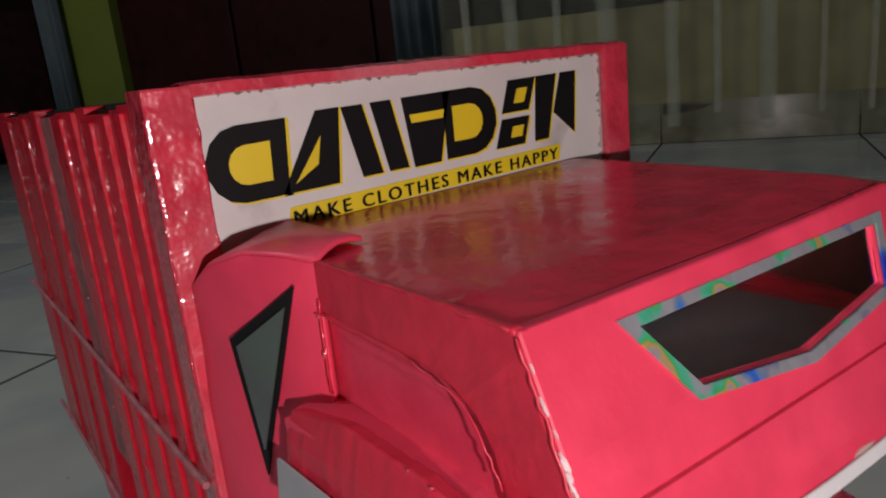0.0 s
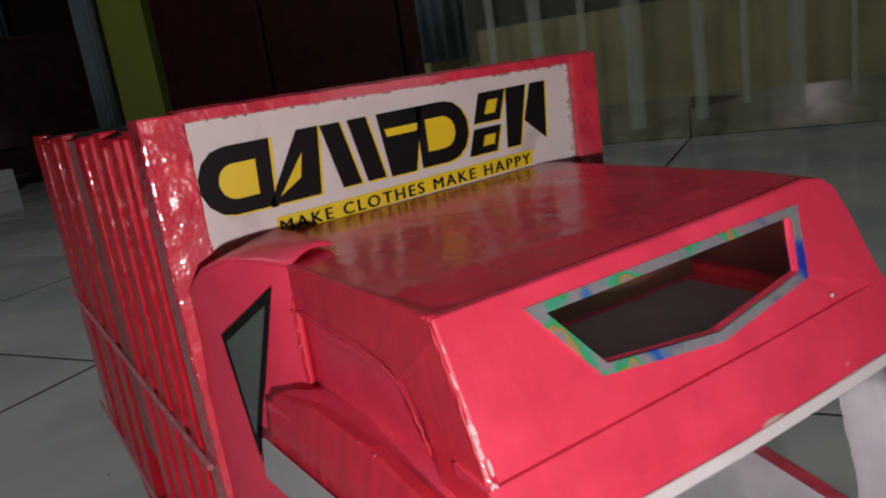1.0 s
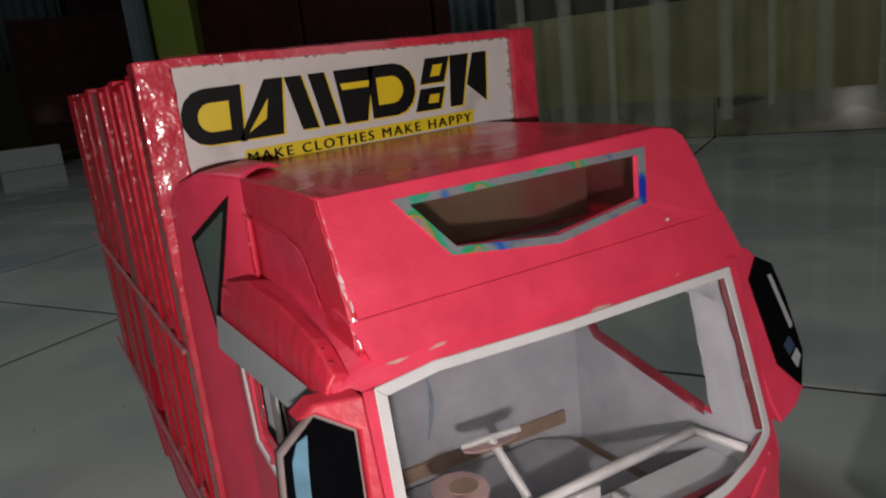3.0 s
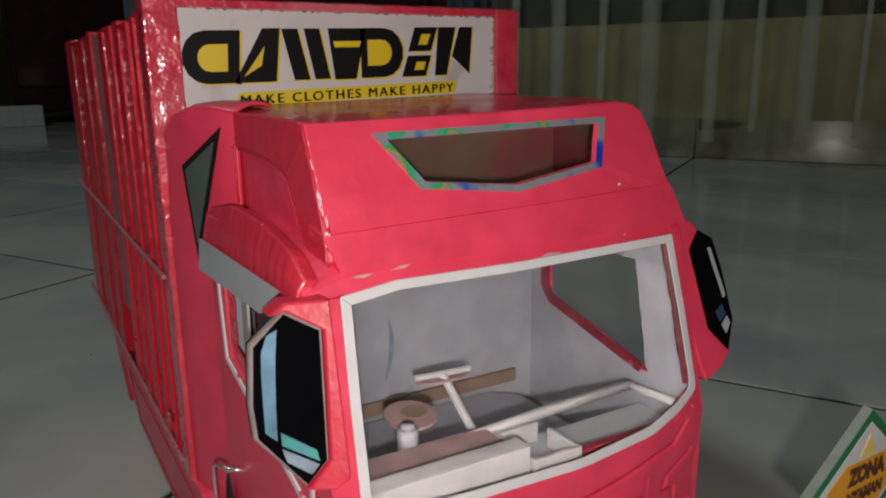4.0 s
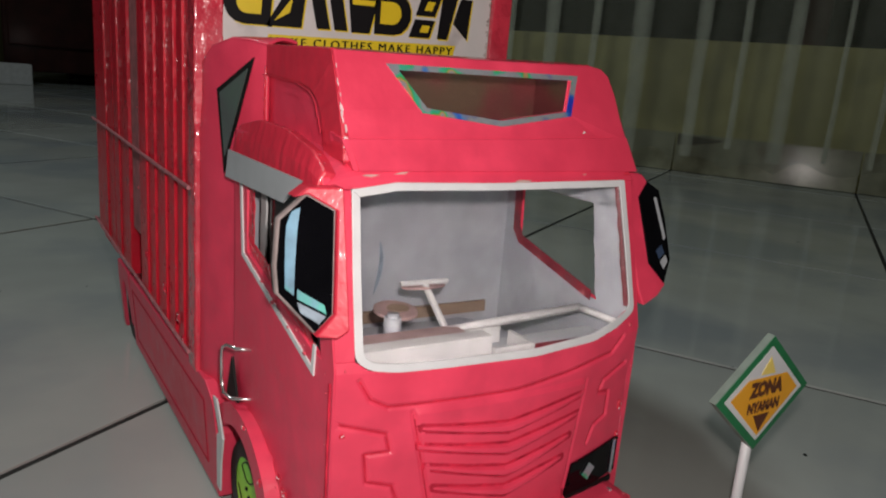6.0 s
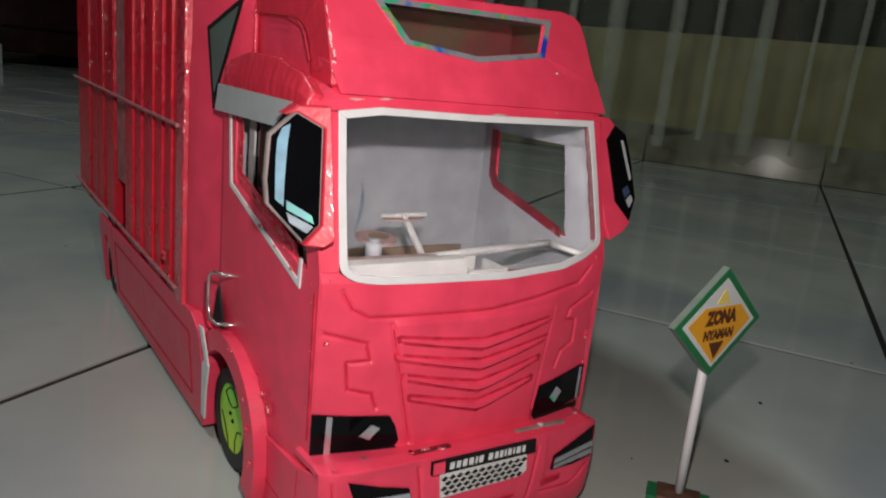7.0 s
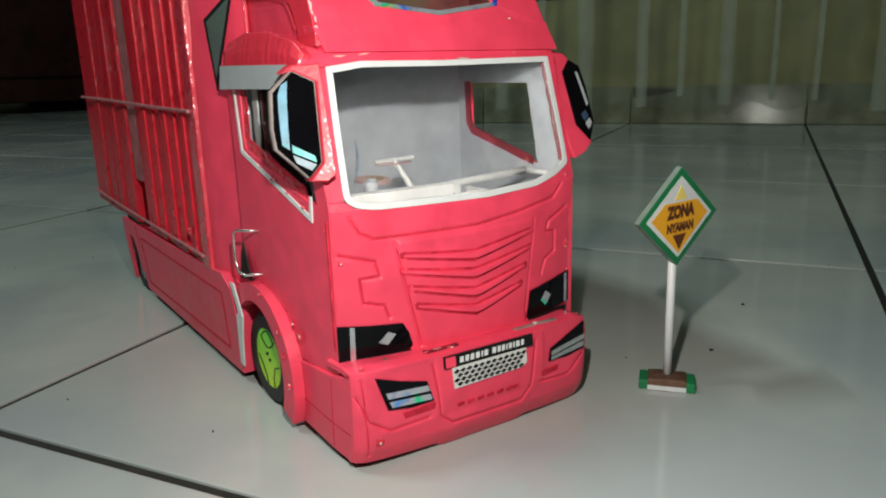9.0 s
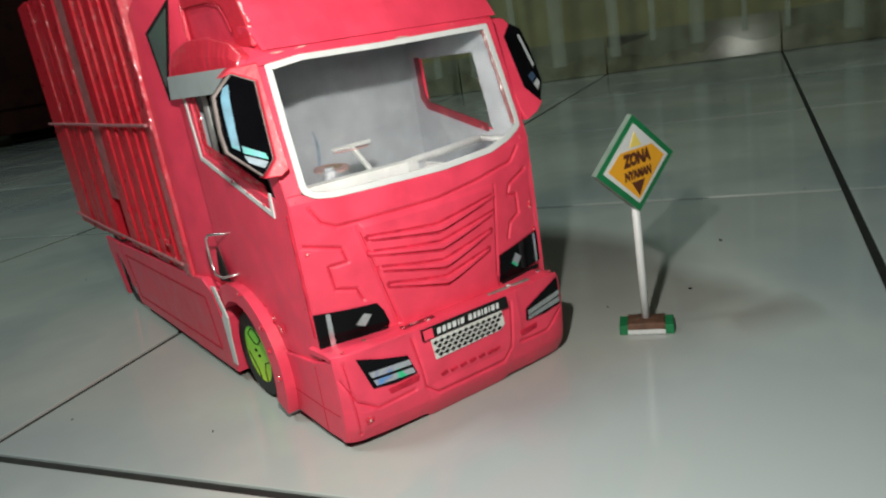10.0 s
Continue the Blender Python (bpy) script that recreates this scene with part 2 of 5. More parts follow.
NIGHT_GLASS = material("dark_window_glass", (0.006, 0.008, 0.010), 0.06, vary=0.1)
BLUE_CLOTH = material("grey_blue_curtain_cloth", (0.10, 0.13, 0.15), 0.85, vary=0.12, scale=20, bump=0.2)
BLUE_CLOTH_DARK = material("dark_blue_cloth", (0.012, 0.022, 0.12), 0.85, vary=0.2, scale=30, bump=0.3)
SHEER = gauze("sheer_curtain_cloth", (0.38, 0.38, 0.30), 0.125)
BAND = gauze("sheer_curtain_band", (0.52, 0.53, 0.44), 0.36, True)
BLUE_PLASTIC = material("blue_plastic", (0.02, 0.07, 0.25), 0.4, vary=0.1)
WHITE_BOX = material("white_box_card", (0.6, 0.6, 0.62), 0.5, vary=0.1)

# ---------------------------------------------------------------- mesh helpers


def block(bm, x0, x1, y0, y1, z0, z1, bevel=0.0, mat=0):
    vs = [bm.verts.new(p) for p in ((x0, y0, z0), (x1, y0, z0), (x1, y1, z0), (x0, y1, z0), (x0, y0, z1), (x1, y0, z1), (x1, y1, z1), (x0, y1, z1))]
    fs = [bm.faces.new([vs[i] for i in q]) for q in ((3, 2, 1, 0), (4, 5, 6, 7), (0, 1, 5, 4), (1, 2, 6, 5), (2, 3, 7, 6), (3, 0, 4, 7))]
    for f in fs:
        f.material_index = mat
    if bevel:
        es = {e for f in fs for e in f.edges}
        bmesh.ops.bevel(bm, geom=list(es), offset=bevel, segments=2, affect="EDGES", profile=0.6)
    return vs


def prism(bm, front, off, mat=0):
    """A flat polygon given the depth off (a vector)."""
    off = Vector(off)
    a = [bm.verts.new(p) for p in front]
    b = [bm.verts.new(Vector(p) + off) for p in front]
    n = len(a)
    fs = [bm.faces.new(a), bm.faces.new(b[::-1])]
    fs += [bm.faces.new((a[i], b[i], b[(i + 1) % n], a[(i + 1) % n])) for i in range(n)]
    for f in fs:
        f.material_index = mat
    return fs


def sheet(bm, grid, off, front_mat=0, back_mat=0):
    """A bent sheet through a grid of points, with the thickness off."""
    off = Vector(off)
    a = [[bm.verts.new(p) for p in row] for row in grid]
    b = [[bm.verts.new(Vector(p) + off) for p in row] for row in grid]
    rows, cols = len(grid), len(grid[0])
    for i in range(rows - 1):
        for j in range(cols - 1):
            bm.faces.new((a[i][j], a[i][j + 1], a[i + 1][j + 1], a[i + 1][j])).material_index = front_mat
            bm.faces.new((b[i][j], b[i + 1][j], b[i + 1][j + 1], b[i][j + 1])).material_index = back_mat
    ring = [(0, j) for j in range(cols)] + [(i, cols - 1) for i in range(1, rows)] + [(rows - 1, j) for j in range(cols - 2, -1, -1)] + [(i, 0) for i in range(rows - 2, 0, -1)]
    for (i, j), (k, m) in zip(ring, ring[1:] + ring[:1]):
        bm.faces.new((a[i][j], b[i][j], b[k][m], a[k][m])).material_index = front_mat


def plate(bm, outer, holes, place, off, front_mat=0, back_mat=0):
    """A flat plate with holes; place maps a plan point to space."""
    off = Vector(off)
    loops = [outer, *holes]
    edges, fronts = [], []
    for loop in loops:
        vs = [bm.verts.new(place(*p)) for p in loop]
        fronts.append(vs)
        edges += [bm.edges.new((vs[i], vs[(i + 1) % len(vs)])) for i in range(len(vs))]
    made = bmesh.ops.triangle_fill(bm, use_beauty=True, edges=edges)
    faces = [g for g in made["geom"] if isinstance(g, bmesh.types.BMFace)]
    twin = {v: bm.verts.new(v.co + off) for vs in fronts for v in vs}
    for f in faces:
        f.material_index = front_mat
        bm.faces.new([twin[v] for v in reversed(f.verts)]).material_index = back_mat
    for vs in fronts:
        for i in range(len(vs)):
            p, q = vs[i], vs[(i + 1) % len(vs)]
            bm.faces.new((p, q, twin[q], twin[p])).material_index = front_mat


def tube(bm, points, r, sides=8, closed=False):
    pts = [Vector(p) for p in points]
    rings = []
    for i, p in enumerate(pts):
        d = (pts[min(i + 1, len(pts) - 1)] - pts[max(i - 1, 0)]).normalized()
        s = d.orthogonal().normalized()
        t = d.cross(s)
        if rings:
            s = (last - d * last.dot(d)).normalized()
            t = d.cross(s)
        last = s
        rings.append([bm.verts.new(p + r * (math.cos(2 * math.pi * k / sides) * s + math.sin(2 * math.pi * k / sides) * t)) for k in range(sides)])
    for a, b in zip(rings, rings[1:]):
        for k in range(sides):
            bm.faces.new((a[k], a[(k + 1) % sides], b[(k + 1) % sides], b[k]))
    bm.faces.new(rings[0][::-1]), bm.faces.new(rings[-1])


def disc(bm, c, r0, r1, depth, axis="x", seg=40, mat=0):
    """A ring (or a disc, where r0 is 0) with the given depth along an axis."""
    def at(r, k, d):
        a = 2 * math.pi * k / seg
        p, q = r * math.cos(a), r * math.sin(a)
        return (c[0] + d, c[1] + p, c[2] + q) if axis == "x" else (c[0] + p, c[1] + d, c[2] + q) if axis == "y" else (c[0] + p, c[1] + q, c[2] + d)
    o0, o1 = [bm.verts.new(at(r1, k, 0)) for k in range(seg)], [bm.verts.new(at(r1, k, depth)) for k in range(seg)]
    fs = []
    if r0:
        i0, i1 = [bm.verts.new(at(r0, k, 0)) for k in range(seg)], [bm.verts.new(at(r0, k, depth)) for k in range(seg)]
    for k in range(seg):
        j = (k + 1) % seg
        fs.append(bm.faces.new((o0[k], o0[j], o1[j], o1[k])))
        if r0:
            fs.append(bm.faces.new((i0[j], i0[k], i1[k], i1[j])))
            fs.append(bm.faces.new((o0[j], o0[k], i0[k], i0[j])))
            fs.append(bm.faces.new((o1[k], o1[j], i1[j], i1[k])))
    if not r0:
        fs += [bm.faces.new(o0[::-1]), bm.faces.new(o1)]
    for f in fs:
        f.material_index = mat


def link(name, bm, mats, parent=None, label="", smooth=False):
    bmesh.ops.recalc_face_normals(bm, faces=bm.faces)
    me = bpy.data.meshes.new(name)
    bm.to_mesh(me)
    bm.free()
    for m in mats if isinstance(mats, (list, tuple)) else (mats,):
        me.materials.append(m)
    if smooth:
        for p in me.polygons:
            p.use_smooth = True
    ob = new(name, me)
    if parent:
        ob.parent = parent
    if label:
        tagged(ob, label)
    return ob


MM = 0.0009  # one unit of the truck's plan in metres
GROUND = 4  # where the floor lies in the plan
LEAN_X = -0.05  # the hand-cut body drifts sideways towards its tail


# card parts whose cut edges are a little rounded by paint
SOFT_EDGED = {"cab_front", "cab_side", "bumper", "bumper_side", "side_skirt", "rear_skirt", "deflector_face", "deflector_rim", "mirror_arm", "mirror", "grille_slat", "side_fairing", "windscreen_trim", "roof_edge"}


def part(name, bm, mats, parent, label="", smooth=False):
    """A part of the truck, drawn in the truck's plan units."""
    for v in bm.verts:
        x, y, z = v.co
        v.co = ((x + 2 + LEAN_X * y) * MM, y * MM, (z - GROUND) * MM)
    ob = link(name, bm, mats, parent, label, smooth)
    if name in SOFT_EDGED:
        soft = ob.modifiers.new("soft_edges", "BEVEL")
        soft.width, soft.segments, soft.limit_method, soft.angle_limit = 0.00055, 2, "ANGLE", radians(40)
    return ob


def lerp(table, x):
    for (a, p), (b, q) in zip(table, table[1:]):
        if x <= b:
            return p + (q - p) * max(0.0, (x - a) / (b - a))
    return table[-1][1]


def steps(a, b, n):
    return [a + (b - a) * i / n for i in range(n + 1)]


def writing(text, size, width=None, bold=0.0, spacing=1.0):
    """A flat mesh of a line of letters, its lower left corner at the origin."""
    cu = bpy.data.curves.new("letters", "FONT")
    cu.body, cu.size, cu.resolution_u, cu.offset, cu.space_character = text, size, 3, bold * size, spacing
    ob = new("letters", cu)
    me = bpy.data.meshes.new_from_object(ob.evaluated_get(bpy.context.evaluated_depsgraph_get()))
    bm = bmesh.new()
    bm.from_mesh(me)
    bpy.data.objects.remove(ob), bpy.data.curves.remove(cu), bpy.data.meshes.remove(me)
    x0, x1 = min(v.co.x for v in bm.verts), max(v.co.x for v in bm.verts)
    for v in bm.verts:
        v.co.x -= x0
        if width:
            v.co.x *= width / (x1 - x0)
    return bm


# ---------------------------------------------------------------- the room
ANG = radians(33.0)
ROOM = Matrix.Rotation(ANG, 4, "Z")
WALL_U, U_LOW, V_LOW, V_HIGH, HIGH = 1.63, -2.5, -2.2, 4.3, 2.6
U_FAR = 3.1  # the room reaches further back beyond the door


def room_link(name, bm, mats, parent=None, label="", smooth=False):
    ob = link(name, bm, mats, parent, label, smooth)
    if not parent:
        ob.matrix_world = ROOM
    return ob


bm = bmesh.new()
block(bm, U_LOW, U_FAR, V_LOW, V_HIGH, -0.06, -0.0014)
floor = tagged(room_link("floor", bm, GROUT), "pale grey glazed ceramic tiles with dark joints", "floor", kind="structure")

bm = bmesh.new()
block(bm, WALL_U, WALL_U + 0.15, V_LOW, 0.88, 0, 0.31)
block(bm, WALL_U, WALL_U + 0.15, 0.75, 0.88, 0.31, HIGH)
block(bm, WALL_U, WALL_U + 0.15, V_LOW, -1.6, 0.31, HIGH)
block(bm, WALL_U, WALL_U + 0.15, -1.6, 0.75, 2.1, HIGH)
tagged(room_link("wall_east", bm, OLIVE), "olive green painted wall under a dark window", "wall", kind="structure")
bm = bmesh.new()
block(bm, WALL_U, WALL_U + 0.15, 1.83, 2.10, 0, HIGH)
block(bm, WALL_U, WALL_U + 0.15, 0.88, 1.83, 2.1, HIGH)
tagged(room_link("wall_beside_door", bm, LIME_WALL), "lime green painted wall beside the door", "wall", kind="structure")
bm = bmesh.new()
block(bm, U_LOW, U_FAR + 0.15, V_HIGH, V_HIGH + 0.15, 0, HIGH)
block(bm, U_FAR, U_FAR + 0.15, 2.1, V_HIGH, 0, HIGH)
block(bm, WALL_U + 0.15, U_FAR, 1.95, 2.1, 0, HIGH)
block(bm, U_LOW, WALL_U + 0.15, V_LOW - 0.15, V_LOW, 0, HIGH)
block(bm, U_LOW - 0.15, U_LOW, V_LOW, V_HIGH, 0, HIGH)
tagged(room_link("wall_north", bm, DIM_WALL), "olive painted walls, darkened in colour for the dim far room", "wall", kind="structure")
bm = bmesh.new()
block(bm, U_LOW - 0.15, U_FAR + 0.15, V_LOW - 0.15, V_HIGH + 0.15, HIGH, HIGH + 0.1)
tagged(room_link("ceiling", bm, CEIL), "plain white ceiling", "ceiling", kind="structure")

# the dark window over the olive wall
win = tagged(new("window_1"), "dark night window behind a sheer curtain", "window", kind="structure")
win.matrix_world = ROOM
bm = bmesh.new()
block(bm, WALL_U + 0.07, WALL_U + 0.09, -1.6, 0.75, 0.31, 2.1)
link("pane", bm, NIGHT_GLASS, win)
for v0 in (-1.6, -0.84, -0.06, 0.70):
    bm = bmesh.new()
    block(bm, WALL_U + 0.03, WALL_U + 0.068, v0, v0 + 0.05, 0.31, 2.1, 0.004)
    link("window_frame", bm, DARK_WOOD, win)

# the dark wooden door
door = tagged(new("door_1"), "dark red-brown wooden panel door, closed", "door", kind="structure")
door.matrix_world = ROOM
bm = bmesh.new()
block(bm, WALL_U + 0.03, WALL_U + 0.07, 0.885, 1.825, 0.005, 2.095)
link("door_leaf", bm, DARK_WOOD, door)
for v0 in (0.95, 1.40):
    for z0, z1 in ((0.12, 0.85), (0.98, 1.95)):
        bm = bmesh.new()
        block(bm, WALL_U + 0.016, WALL_U + 0.03, v0, v0 + 0.37, z0, z1, 0.006)
        link("door_panel", bm, DARK_WOOD, door)

# skirting of glazed tiles
skirting = tagged(new("baseboard"), "glazed grey skirting tiles with stains", "skirting", kind="structure")
skirting.matrix_world = ROOM
V0 = -0.177
for k in range(-5, 3):
    a, b = V0 + 0.4 * k + 0.002, V0 + 0.4 * (k + 1) - 0.002
    b = min(b, 0.875)
    bm = bmesh.new()
    block(bm, WALL_U - 0.0022, WALL_U - 0.0004, a, b, 0.001, 0.092, 0.0006)
    for v in bm.verts:
        if v.co.x < WALL_U - 0.001:
            v.co.x -= 0.0074 * (0.092 - v.co.z) / 0.091
    link("tile", bm, SKIRT_TILE, skirting)


# a dark smear beside one of the joints
bm = bmesh.new()
smear = [(V0 + 0.396, 0.064), (V0 + 0.36, 0.066), (V0 + 0.31, 0.075), (V0 + 0.29, 0.083), (V0 + 0.33, 0.086), (V0 + 0.38, 0.088), (V0 + 0.397, 0.09)]
prism(bm, [(WALL_U - 0.0024 - 0.0074 * (0.092 - z) / 0.091, v, z) for v, z in smear], (0.0003, 0, 0))
link("stain", bm, material("brown_stain", (0.05, 0.035, 0.02), 0.7, vary=0.4, scale=60), skirting)


def curtain(name, mat, v_a, v_b, low, high, u, folds, depth, label, category="curtain", hem=0.0, group=""):
    bm = bmesh.new()
    n = folds * 8
    grid = [[(u + depth * math.sin(2 * math.pi * folds * t + 0.7 * math.sin(9 * t)) * (0.6 + 0.4 * math.sin(5.3 * t + 1)), v_a + (v_b - v_a) * t, z)
             for t in steps(0, 1, n) for z in [z0 + (hem * abs(math.sin(7.5 * t + 1.1 * math.sin(23 * t))) if z0 == low else 0)]] for z0 in steps(low, high, 6)]
    sheet(bm, grid, (0.0012, 0, 0))
    return tagged(room_link(name, bm, mat, smooth=True), label, category, group)


net = curtain("curtain", SHEER, -0.335, 0.735, 0.020, 2.15, WALL_U - 0.045, 11, 0.010, "sheer grey-green net curtain hanging before a window", hem=0.035)
for v, w, low in ((-0.315, 0.046, 0.034), (-0.19, 0.016, 0.058), (-0.10, 0.014, 0.06), (0.0, 0.036, 0.048), (0.10, 0.018, 0.07), (0.19, 0.034, 0.044), (0.33, 0.046, 0.036), (0.44, 0.022, 0.05), (0.55, 0.042, 0.04), (0.66, 0.026, 0.05)):
    bm = bmesh.new()
    grid = [[(WALL_U - 0.064 + 0.003 * math.sin(6 * z), v + s * w / 2 * (0.9 + 0.1 * math.sin(11 * z + v * 50)) + 0.0016 * math.sin(8 * z + v * 30) + 0.0008 * math.sin(33 * z + v * 70), z) for s in (-1, 0, 1)] for z in steps(low, 2.1, 60)]
    sheet(bm, grid, (0.001, 0, 0))
    link("band", bm, BAND, net, "pale vertical band of the net")
curtain("curtain", BLUE_CLOTH, 0.73, 0.87, 0.25, 2.2, WALL_U - 0.03, 4, 0.014, "grey-blue curtain gathered beside the door", group="grey-blue curtains")
curtain("curtain", BLUE_CLOTH, 2.01, 2.11, 0.06, 2.2, WALL_U - 0.03, 4, 0.014, "grey-blue curtain gathered beside the lime wall", group="grey-blue curtains")
curtain("cloth", BLUE_CLOTH_DARK, -0.50, -0.375, 0.165, 0.9, WALL_U - 0.04, 3, 0.018, "dark blue cloth hanging beside the net curtain", "cloth")
c3 = curtain("curtain", BLUE_CLOTH, 0, 0.34, 0.45, 2.2, 0, 7, 0.016, "grey-blue curtain over the dark cabinet", group="grey-blue curtains")
c3.matrix_world = pose(0.07, 4.42, 0, 0, 0, 90)

# dark cabinet at the far wall
cab = tagged(new("cabinet"), "dark red-brown wooden cabinet on short feet", "cabinet")
cab.matrix_world = pose(0.36, 3.56, 0)
bm = bmesh.new()
block(bm, -0.55, 0.45, 0.0, 0.42, 0.05, 0.62, 0.008)
link("body", bm, DARK_WOOD, cab)
for x in (-0.53, -0.03):
    bm = bmesh.new()
    block(bm, x, x + 0.46, -0.015, -0.001, 0.16, 0.58, 0.006)
    link("door", bm, DARK_WOOD, cab)
for x in (-0.54, 0.38):
    for y in (0.01, 0.35):
        bm = bmesh.new()
        block(bm, x, x + 0.06, y, y + 0.06, 0, 0.05, 0.004)
        link("leg", bm, DARK_WOOD, cab)
bm = bmesh.new()
block(bm, -0.14, 0.10, -0.05, 0.05, 0, 0.085, 0.004)
wb = tagged(link("box", bm, WHITE_BOX), "small white cardboard box on the floor", "box")
wb.matrix_world = pose(-0.19, 3.42, 0, 0, 0, 4)

# wardrobe behind the cabinet, and a blue tub on a dark stool beside it
wardrobe = tagged(new("wardrobe"), "tall dark red-brown wooden wardrobe", "wardrobe")
wardrobe.matrix_world = pose(0.10, 4.36, 0)
bm = bmesh.new()
block(bm, 0, 0.85, 0, 0.25, 0.0, 1.9, 0.006)
link("body", bm, DARK_WOOD, wardrobe)
for x in (0.03, 0.44):
    bm = bmesh.new()
    block(bm, x, x + 0.38, -0.014, -0.001, 0.08, 1.82, 0.006)
    link("door", bm, DARK_WOOD, wardrobe)
stool = tagged(new("stool"), "dark wooden stool beside the cabinet", "stool")
stool.matrix_world = pose(-0.44, 3.72, 0)
bm = bmesh.new()
block(bm, -0.13, 0.13, -0.13, 0.13, 0.37, 0.40, 0.004)
link("seat", bm, DARK_WOOD, stool)
for x in (-0.11, 0.08):
    for y in (-0.11, 0.08):
        bm = bmesh.new()
        block(bm, x, x + 0.03, y, y + 0.03, 0, 0.37, 0.003)
        link("leg", bm, DARK_WOOD, stool)
bm = bmesh.new()
disc(bm, (0, 0, 0), 0, 0.11, 0.22, "z", 28)
for v in bm.verts:
    k = 0.85 + 0.7 * v.co.z
    v.co.x, v.co.y = v.co.x * k, v.co.y * k
tub = tagged(link("tub", bm, BLUE_PLASTIC, smooth=False), "blue plastic tub standing on a stool", "tub")
tub.location = (-0.44, 3.72, 0.40)

# ---------------------------------------------------------------- the toy truck
truck = tagged(new("toy_truck"), "red handmade cardboard toy truck with a stake-sided cargo box", "toy truck")


def front_y(x, z):
    """The gently bowed and raked front of the cab."""
    bow = lerp([(40, 8), (100, 6.5), (116, 4.5), (175, 0.6), (184, 0)], z)
    return lerp([(40, 5.5), (100, 7), (116, 8.5), (175, 27.5), (184, 31)], z) + bow * (x / 62) ** 2


# cab front: below, above and beside the windscreen
bm = bmesh.new()
LOW = [(-66, 119.6), (-58.5, 119.6), (-54, 116.4), (-45, 115.2), (-10, 114.6), (20, 114.6), (40, 116), (52, 119.2), (62, 124), (68, 124)]
TOP = [(-66, 173), (-56, 173.4), (-40, 175), (0, 174.8), (62.5, 175.8), (68, 176)]
xs = sorted(set(steps(-65, 67, 16) + [p[0] for p in LOW[1:-1]]))
PRESSED = [
    [(-57, 113), (-53, 106), (-47, 102.8), (-20, 102.6), (4, 102.6), (30, 105.5), (52, 109), (58, 115)],
    [(-64, 98), (-47, 93), (-45.5, 86.4), (-54, 86), (-53, 75.6), (-44, 73), (-42, 67.5)],
    [(62, 103), (49, 98), (47, 93), (53, 92), (53, 82), (46, 79), (43, 72)],
    [(-38, 100), (-28, 52)],
    [(38, 100), (31, 56)],
]


def far_from(line, x, z):
    best = 99.0
    for (xa, za), (xb, zb) in zip(line, line[1:]):
        dx, dz = xb - xa, zb - za
        t = min(1, max(0, ((x - xa) * dx + (z - za) * dz) / (dx * dx + dz * dz)))
        best = min(best, math.hypot(x - xa - t * dx, z - za - t * dz))
    return best


def emboss(x, z):
    """How far the pressed front stands out (below 0) or sinks in."""
    left, right = lerp([(52, -28), (100, -38)], z), lerp([(56, 31), (100, 38)], z)
    raised = -0.9 * min(1, max(0, (x - left + 1) / 2)) * min(1, max(0, (right + 1 - x) / 2)) * min(1, max(0, (101.5 - z) / 2))
    press = sum(0.9 * math.exp(-(far_from(line, x, z) / 0.85) ** 2) for line in PRESSED)
    return raised + press + 0.12 * noise.noise((x * 0.11, z * 0.11, 3.0))


fine_xs = sorted(set(steps(-65, 67, 270)))
sheet(bm, [[(x, front_y(x, z) + emboss(x, z), z) for x in fine_xs for z in [44 + (lerp(LOW, x) - 44) * t]] for t in steps(0, 1, 150)], (0, 2.6, 0), 0, 1)
BROW = [(-66, 176.4), (-63, 178.4), (-60, 180), (-57, 181.4), (-53, 182.4), (-46, 183), (50, 183.6), (62, 183), (68, 181)]


brow_xs = sorted(set(steps(-65, 67, 16) + [p[0] for p in BROW[1:-1]]))
sheet(bm, [[(x, front_y(x, z) + back, z) for x in brow_xs for z in [lerp(TOP, x) + (lerp(BROW, x) - 0.6 - lerp(TOP, x)) * t]] for t, back in ((0, 0), (0.25, 0), (0.5, 0.1), (0.7, 0.6), (0.87, 1.7), (1, 3.2))], (0, 2.6, 0), 0, 1)
for side in (-1, 1):
    lo, hi = ((-58.5, 119.6), (-56, 173.2)) if side < 0 else ((64.6, 124), (62.5, 175.8))
    out = -65 if side < 0 else 67
    sheet(bm, [[(x, front_y(x, lo[1] + (hi[1] - lo[1]) * t), lo[1] + (hi[1] - lo[1]) * t) for x in steps(out, lo[0] + (hi[0] - lo[0]) * t, 2)] for t in steps(0, 1, 6)], (0, 2.6, 0), 0, 1)
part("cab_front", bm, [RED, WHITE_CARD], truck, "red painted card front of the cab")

# white strip round the windscreen
WS = [(-56.2, 173.5), (-40, 175.6), (0, 175.2), (62.6, 176), (63.8, 150), (64.6, 124.4), (54, 119.4), (40, 116), (10, 114.4), (-30, 115), (-45, 115.2), (-54, 116.6), (-58.8, 120), (-57.8, 146)]
INNER = [(-53.4, 171), (-39.5, 172.9), (0, 172.6), (59.6, 173.3), (60.8, 150), (61.6, 126), (53, 122.2), (39.5, 118.9), (10, 117.3), (-30, 117.8), (-44.5, 118), (-52.6, 119), (-55.9, 121.4), (-54.9, 146)]


def rounded(loop, first, last):
    """Cuts the corners first to last of a closed loop, twice."""
    for _ in range(2):
        out = []
        for i, p in enumerate(loop):
            if first <= i <= last:
                a, b = Vector(loop[i - 1]), Vector(loop[(i + 1) % len(loop)])
                p = Vector(p)
                out += [tuple(p.lerp(e, min(0.22, 1.6 / (e - p).length))) for e in (a, b)]
            else:
                out.append(p)
        loop, last = out, last + (last - first + 1)
    return loop


